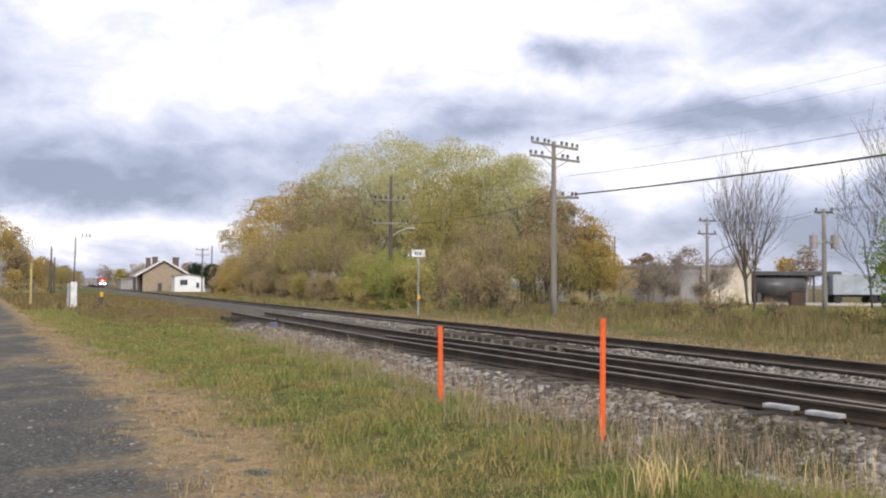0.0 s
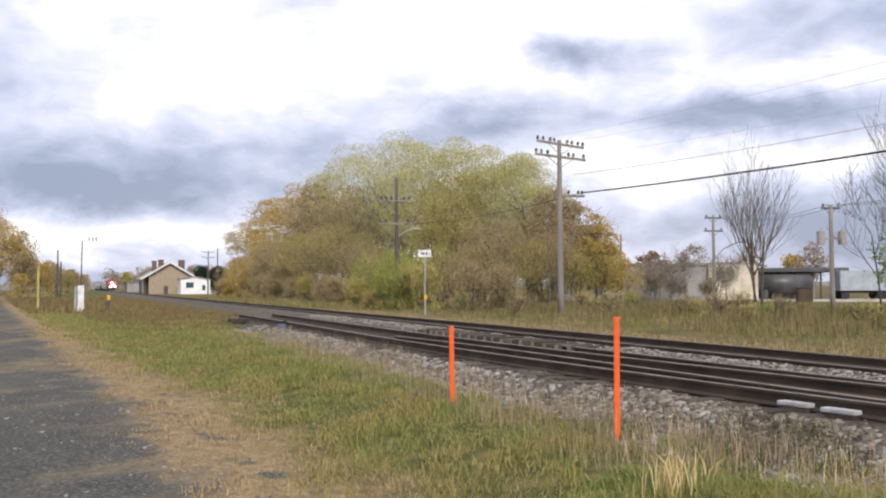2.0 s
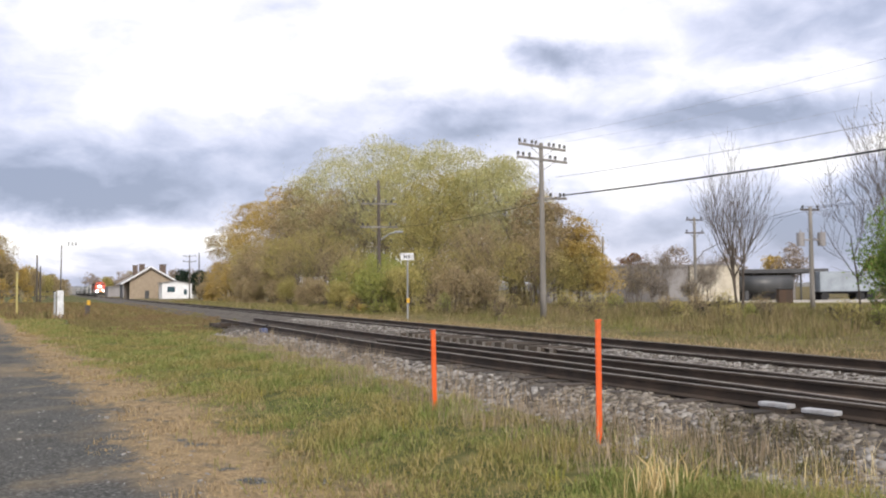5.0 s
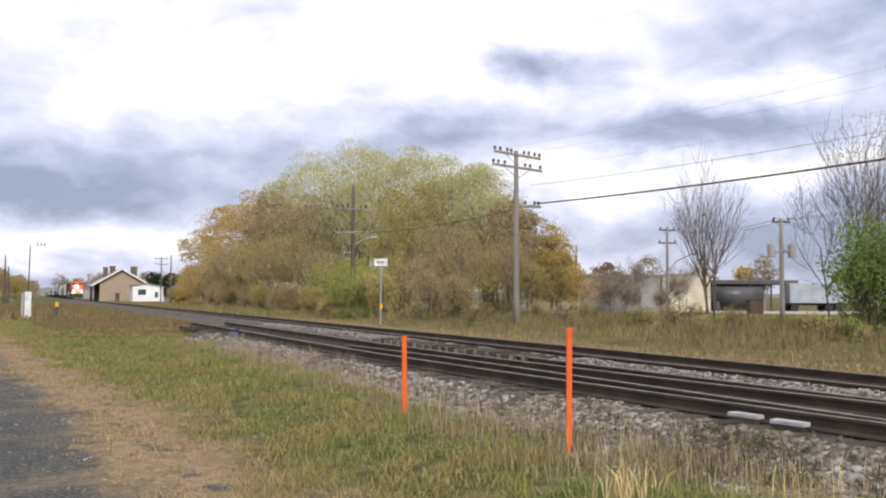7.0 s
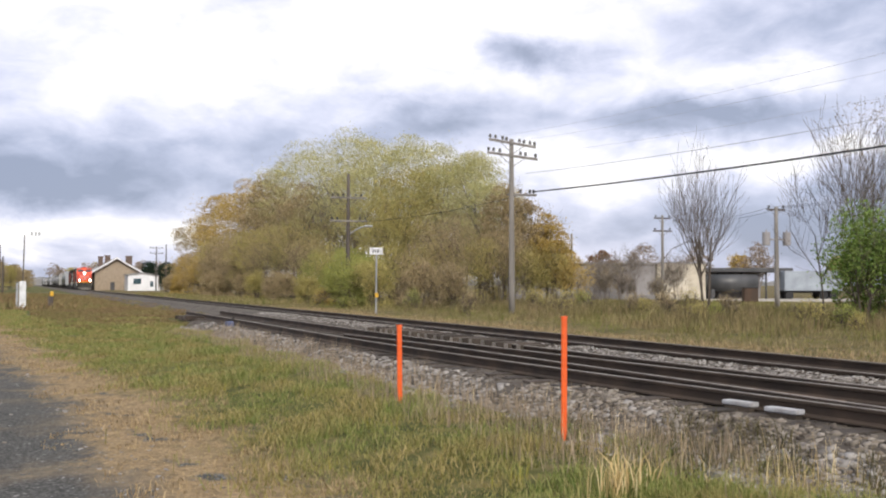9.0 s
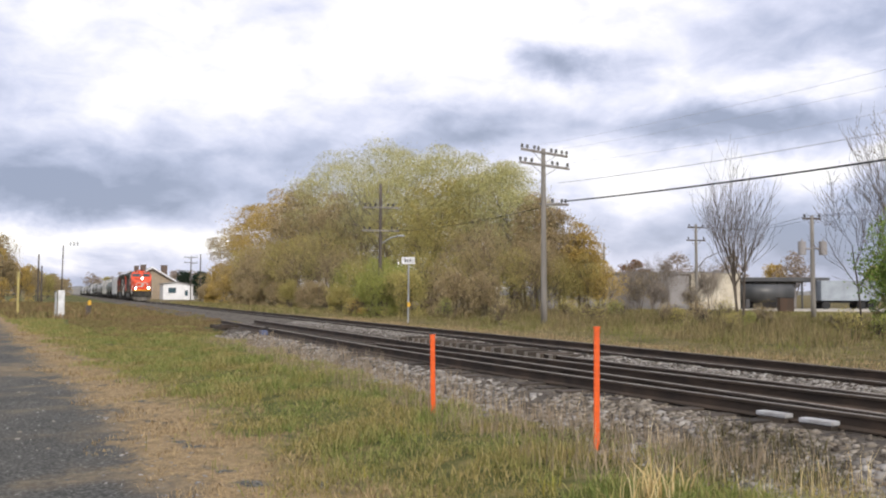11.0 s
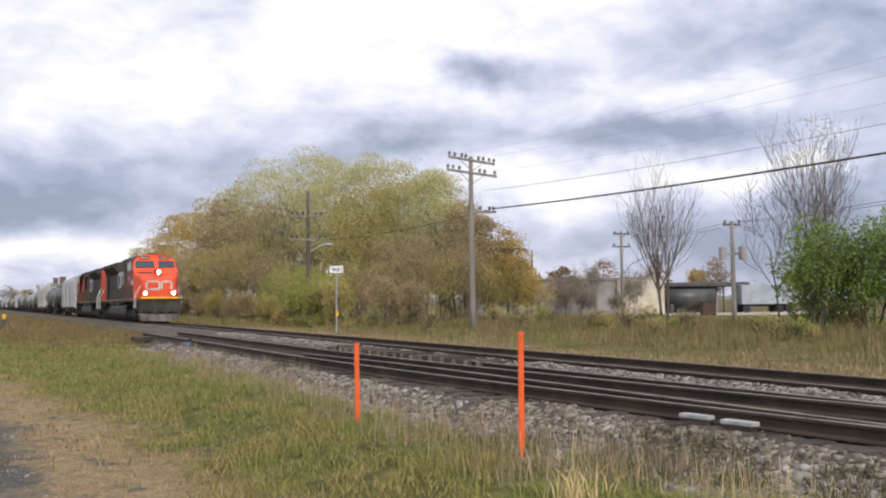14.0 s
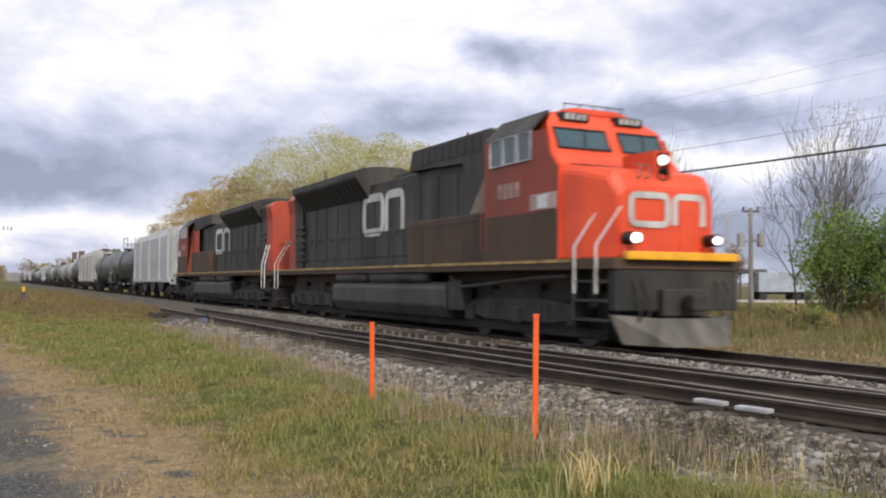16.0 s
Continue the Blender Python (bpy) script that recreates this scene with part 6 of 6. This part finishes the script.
# trees on the road's side, and far ones
for i, (x, y, h, lv) in enumerate(((-122, -9.5, 11.0, L_GOLD), (-130, -13, 13.0, L_GOLD), (-142, -8.5, 10.0, L_BROWN), (-118, -14, 12.0, L_GOLD), (-160, -9, 8.5, L_BROWN), (-185, -8, 8, L_GOLD), (-215, -7, 8, L_BROWN), (-255, -7, 8, L_BROWN), (-300, -5, 8, L_OLIVE), (-110, -19, 9, L_OLIVE))):
    tree(x, y, h, 600 + i, lv, "golden-brown autumn tree beside the road", 8000, 0.28, 3, 1.0, low=0.0, group="roadside trees")
for i in range(26):
    rs = random.Random(700 + i)
    k = i / 26
    x, y = -430 - rs.uniform(0, 160), -22 + k * 105 + rs.uniform(-3, 3)
    if 4 < y < 19:                                 # the line runs here
        x, y = -760 - rs.uniform(0, 200), -45 + k * 40 if y < 11 else 30 + k * 40
    tree(x, y, rs.uniform(8, 15), 730 + i, rs.choice((L_BROWN, L_OLIVE, L_FIR, L_GREY)), "distant hazy tree beyond the station", 1300, 1.1, 2, 1.0, low=0.0, group="distant trees")
for i, (x, y, h) in enumerate(((-335, -5, 9), (-375, -3, 9), (-415, -2, 8), (-465, 0, 9), (-520, 1, 10))):
    tree(x, y, h, 960 + i, L_BROWN, "distant brown tree beside the line", 2200, 0.6, 2, 1.0, low=0.0, group="distant trees")
for i in range(34):
    rs = random.Random(900 + i)
    tree(-560 - rs.uniform(0, 60), 16 + i * 2.4 + rs.uniform(-1.5, 1.5), rs.uniform(9, 17), 930 + i, rs.choice((L_GREY, L_BROWN, L_FIR, L_GREY)), "distant hazy tree where the line comes from", 1300, 0.8, 2, 1.0, low=0.0, group="distant trees")
for i, (x, y, h) in enumerate(((-290, 38, 8.0), (-296, 41, 9), (-285, 42, 7), (-300, 35, 9.0))):
    tree(x, y, h, 780 + i, L_FIR, "dark conifer behind the station", 2600, 0.6, 1, 0.6, low=0.0, group="conifers", fluff=0.11)


def far_woods():
    """A ragged belt of woods on the horizon."""
    bm = bmesh.new()
    rows = []
    for i in range(420):
        y = -700 + i * 5.0
        hgt = 9 + 5 * noise.noise((y * 0.012, 1, 0)) + 3 * noise.noise((y * 0.09, 2, 0)) + 1.5 * noise.noise((y * 0.4, 3, 0))
        x = -1300 + 30 * noise.noise((y * 0.03, 7, 0))
        rows.append([bm.verts.new(p) for p in ((x, y, -1), (x - 4, y, hgt * 0.7), (x - 14, y, hgt), (x - 30, y, -1))])
    for a, b in zip(rows, rows[1:]):
        for k in range(3):
            bm.faces.new((a[k], b[k], b[k + 1], a[k + 1]))
    bmesh.ops.recalc_face_normals(bm, faces=bm.faces)
    # the distance haze is put into the bluish grey base colour
    return tagged(part("far_woods", bm, mat("hazy_woods", (0.15, 0.155, 0.16), 0.95, col2=(0.21, 0.20, 0.19), scale=0.05, grain=0.6)), "distant hazy woods along the horizon", "woods", kind="stuff")


far_woods()

# ---- grass, weeds, loose stones ----


def scatter(n, x0, x1, y0, y1, keep=None, near=True):
    """Places on the ground, thicker towards the camera."""
    u = RNG.uniform(0, 1, n)
    x = x1 - (x1 - x0) * (u ** 1.6 if near else u)
    y = RNG.uniform(y0, y1, n)
    m = np.ones(n, bool) if keep is None else keep(x, y)
    x, y = x[m], y[m]
    z = np.array([max(ground_z(a, b), ballast_z(a, b) if 3.9 < b < 16 else -9) for a, b in zip(x, y)])
    return np.stack([x, y, z - 0.01], 1)


def wob(x, y):
    return 0.45 * np.sin(x * 1.7 + y) + 0.35 * np.sin(x * 0.6 - 1.1 * y + 1) + 0.3 * np.sin(3.1 * x + 2.3 * y)


def verge_e(x, y):
    return y - 1.6 - 0.09 * x


g = scatter(215000, -42, -2.5, -1.5, 6.2, lambda x, y: (verge_e(x, y) + 0.5 * wob(x, y) + 0.35 * wob(x * 2.7, y * 3.1) + RNG.normal(0, 0.3, len(x)) > 1.25) & (y + 0.3 * wob(y, x) < np.where(x > -6.2, 6.1, np.where(x > -9, 5.6, 5.15))) & (wob(x * 2.3, y * 2.9) > -0.75))
n = len(g)
tall = 0.5 + 0.5 * np.sin(g[:, 0] * 1.9 + 1.3 * np.sin(g[:, 1] * 2.4)) * np.sin(g[:, 1] * 2.9 + g[:, 0] * 0.7)
blades("green_grass", g, (0.035 + 0.13 * RNG.beta(2, 3, n)) * (0.45 + 1.5 * tall * np.clip(1 + 0.6 * wob(g[:, 0] * 0.8, g[:, 1] * 0.9), 0.3, 1.8)), RNG.uniform(0.004, 0.0095, n) * (1 + 0.035 * -g[:, 0]), M_GRASS, "green and yellowing grass on the verge", 1.3)
g = scatter(130000, -45, -3, -4, 4.0, lambda x, y: (verge_e(x, y) + 0.5 * wob(x, y) > -0.1) & (verge_e(x, y) + 0.5 * wob(x, y) < 1.9) & (wob(x * 3.1, y * 2.3) + RNG.normal(0, 0.45, len(x)) > -0.3))
n = len(g)
tuft = np.clip(0.55 + 0.8 * wob(g[:, 0] * 2.1, g[:, 1] * 3.3), 0.25, 1.9)
blades("dead_grass", g, (0.025 + 0.14 * RNG.beta(2, 3, n)) * tuft, RNG.uniform(0.004, 0.009, n) * (1 + 0.035 * -g[:, 0]), M_DRY, "flattened dead tan grass along the road", 1.3)
g = scatter(17000, -30, -3, 1.5, 6.4, lambda x, y: (verge_e(x, y) > 1.6) & (np.abs(y - 5.0 - 0.25 * wob(x, y)) < 0.95) & ((x < -5.9) | (RNG.uniform(0, 1, len(x)) < 0.25)))
n = len(g)
blades("brown_stalks", g, 0.10 + 0.40 * RNG.beta(2, 3.2, n), RNG.uniform(0.004, 0.009, n), M_STALK_BROWN, "dry brown weed stalks before the ballast", 0.4, "weeds")
g = scatter(9000, -9, -2.5, 4.6, 6.6, lambda x, y: wob(x * 1.4, y * 2.0) > -0.1)
blades('dull_weeds', g, 0.06 + 0.22 * RNG.beta(2, 3, len(g)), RNG.uniform(0.005, 0.011, len(g)), M_DULLWEED, 'dull olive weeds growing among the stones', 0.9, 'weeds')
g = scatter(230, -11, -5.0, 4.6, 6.2, lambda x, y: wob(x * 1.8, y) > 0.0)
n = len(g)
blades("pale_stalks", g, 0.2 + 0.35 * RNG.beta(2, 2.5, n), RNG.uniform(0.003, 0.006, n), M_STALK, "tall pale dry stalks at the ballast's foot", 0.3, "weeds")
c = np.array([-5.45, 3.92])
g = scatter(75, -6, -5, 3, 5)
g[:, 0], g[:, 1] = c[0] + RNG.normal(0, 0.07, len(g)), c[1] + RNG.normal(0, 0.11, len(g))
blades("straw_tuft", g, RNG.uniform(0.24, 0.5, len(g)), RNG.uniform(0.008, 0.017, len(g)), M_STALK, "tuft of pale straw-coloured dead grass", 0.6, "grass tuft")
for cx, cy, spread, k in ((-5.0, 4.4, 0.26, 1100), (-4.45, 4.75, 0.3, 1100), (-7.6, 4.2, 0.22, 420)):
    g = scatter(k, cx - 0.1, cx + 0.1, cy - 0.1, cy + 0.1)
    g[:, 0] += RNG.normal(0, spread, len(g))
    g[:, 1] += RNG.normal(0, spread, len(g))
    blades("grass_clump", g, 0.08 + 0.24 * RNG.beta(2, 2.5, len(g)), RNG.uniform(0.005, 0.011, len(g)), M_GRASS, "lush green grass clump before the ballast", 1.0)
g = scatter(2600, -26, -6, 1.6, 4.4, lambda x, y: np.sin(x * 2.2) * np.sin(y * 3.1) > 0.8)
blades("yellow_weeds", g, RNG.uniform(0.08, 0.22, len(g)), RNG.uniform(0.005, 0.012, len(g)), M_YFLOWER, "small yellow-flowered weeds in the grass", 0.5, "weeds")
g = scatter(26000, -75, -38, -4.5, 3.0, lambda x, y: (verge_e(x, y) + 0.4 * wob(x, y) > 0.7) & (verge_e(x, y) + 0.5 * wob(x, y) < 3.2), False)
blades("green_grass", g, 0.06 + 0.22 * RNG.beta(2, 3, len(g)), RNG.uniform(0.014, 0.032, len(g)), M_GRASS, "green and yellowing grass far along the verge", 0.9)
g = scatter(30000, -62, -34, 0.2, 8.0, lambda x, y: (verge_e(x, y) + 0.5 * wob(x, y) > 2.6) & (y < np.where(x < -44, 8.2, 5.6)), False)
blades("brown_weeds", g, 0.05 + 0.22 * RNG.beta(2, 4, len(g)), RNG.uniform(0.012, 0.03, len(g)), M_RUSTWEED, "low rusty brown weeds beside the line", 0.9, "weeds")
g = scatter(26000, -140, -60, -8, 8.4, lambda x, y: verge_e(x, y) > 0.8, False)
blades("brown_weeds", g, (0.1 + 0.5 * RNG.beta(2, 4, len(g))) * np.clip((9.5 - g[:, 1]) / 6, 0.25, 1.6), RNG.uniform(0.04, 0.09, len(g)), M_RUSTWEED, "low rusty brown weeds beside the line", 0.7, "weeds")
g = scatter(16000, -60, 4, 13.4, 17.4, lambda x, y: y > 13.9 + 0.4 * wob(x, y), False)
blades("pale_verge_grass", g, 0.05 + 0.16 * RNG.beta(2, 3, len(g)), RNG.uniform(0.012, 0.025, len(g)), M_DRY, "short pale dry grass along the far side of the track", 1.0)
g = scatter(90000, -75, 6, 14.3, 36, lambda x, y: (y > 15.0 + 0.4 * wob(x, y)), False)
n = len(g)
lump = np.clip(wob(g[:, 0] * 0.5, g[:, 1] * 0.7) + 0.5 * wob(g[:, 0] * 1.9, g[:, 1] * 1.3) + RNG.normal(0, 0.3, n), -0.7, 1.6)
hh = np.clip((g[:, 1] - 14.0) / 6, 0.25, 1.0) * (0.75 + 0.55 * lump)
blades("field_weeds", g, (0.07 + 0.58 * RNG.beta(1.6, 3.4, n)) * hh, RNG.uniform(0.008, 0.022, n) * (1 + 0.02 * (g[:, 1] - 14)), M_WEED, "olive and tan weeds in the field", 0.8, "weeds")
g = scatter(30000, -150, -70, 14.5, 26, lambda x, y: y > 15.4 + 0.4 * wob(x, y), False)
n = len(g)
blades("field_weeds", g, 0.15 + 0.5 * RNG.beta(2, 3, n), RNG.uniform(0.03, 0.07, n), M_WEED, "olive and tan weeds below the grove", 0.5, "weeds")
g = scatter(26000, -62, -14, 19.5, 36, lambda x, y: wob(x * 0.35, y * 0.5) + 0.5 * wob(x * 1.3, y * 1.1) > -0.15, False)
n = len(g)
blades("tall_weeds", g, (0.3 + 0.75 * RNG.beta(2, 2.6, n)) * np.clip((g[:, 1] - 17.5) / 7, 0.4, 1.0), RNG.uniform(0.012, 0.03, n), M_TALLWEED, "tall brown and tan weeds across the field", 0.55, "weeds")
g = scatter(34000, -75, -5, 34, 60, None, False)
n = len(g)
blades("field_weeds", g, 0.08 + 0.3 * RNG.beta(2, 3, n), RNG.uniform(0.03, 0.07, n), M_WEED, "olive and tan weeds far out in the field", 0.5, "weeds")

s = scatter(15000, -34, -2.0, 4.4, 7.0, lambda x, y: (y > 4.9 + 0.25 * wob(x, y)) & (y < 6.25 + 0.3 * (x > -9)) & (wob(x * 0.9, y * 1.6) > -0.5))
stones("loose_stones", s, RNG.uniform(0.04, 0.10, len(s)) * (1 + 0.4 * (RNG.uniform(0, 1, len(s)) > 0.93)), M_STONE, "pale grey broken stones at the foot of the ballast")
s = scatter(5200, -11, -2.0, 5.4, 7.0, None, False)
stones("loose_stones", s, RNG.uniform(0.03, 0.10, len(s)), M_STONE_DULL, "brown-grey broken stones beside the siding")
s = scatter(9500, -40, -1, 9.15, 10.3, lambda x, y: (x > -15.4) | (x < -24.6) | (y > 9.45))
stones("loose_stones", s, RNG.uniform(0.03, 0.07, len(s)), M_STONE, "pale grey broken stones between the two tracks")
s = scatter(16000, -36, -1, 5.4, 13.9, lambda x, y: ~((x > -24.3) & (x < -15.5) & (y > 8.1) & (y < 9.3)))
stones("track_stones", s, RNG.uniform(0.04, 0.085, len(s)), M_STONE_DARK, "dull brown stones between the ties")
s = scatter(30000, -18, -2.5, -3.5, 2.2, lambda x, y: (verge_e(x, y) < 0.3 + 0.3 * wob(x, y)) & (verge_e(x, y) + RNG.normal(0, 0.5, len(x)) > -1.3))
stones("road_gravel", s, 0.010 + 0.045 * RNG.beta(1.3, 4, len(s)), M_GRIT, "dark grey gravel on the road")

s = scatter(110, -20, -4, -2.5, 1.2, lambda x, y: verge_e(x, y) < 0.6)
stones("pale_pebbles", s, RNG.uniform(0.03, 0.075, len(s)), M_STONE, "pale loose pebbles on the gravel road")
s = scatter(2600, -9.5, -4.5, 0.8, 2.6, lambda x, y: (verge_e(x, y) > 0.1) & (wob(x * 1.6, y * 1.9) > 0.25))
stones("road_gravel", s, 0.012 + 0.04 * RNG.beta(1.3, 3, len(s)), M_GRIT, "grey gravel showing through the dead grass")

# ---- what moves ----


def motions():
    """The train runs along the main line: seconds and the place of its front."""
    front = [(0.0, -455.0), (4.0, -344.0), (8.0, -233.5), (11.0, -148.5), (12.5, -105.3), (13.5, -77.6), (14.5, -51.0), (15.3, -29.5), (16.0, -12.65)]
    for ob, behind, turned in TRAIN:
        walk(ob, [(t, pose(x + behind, MAIN_Y, 0, 0, 0, 180 if turned else 0)) for t, x in front])


motions()
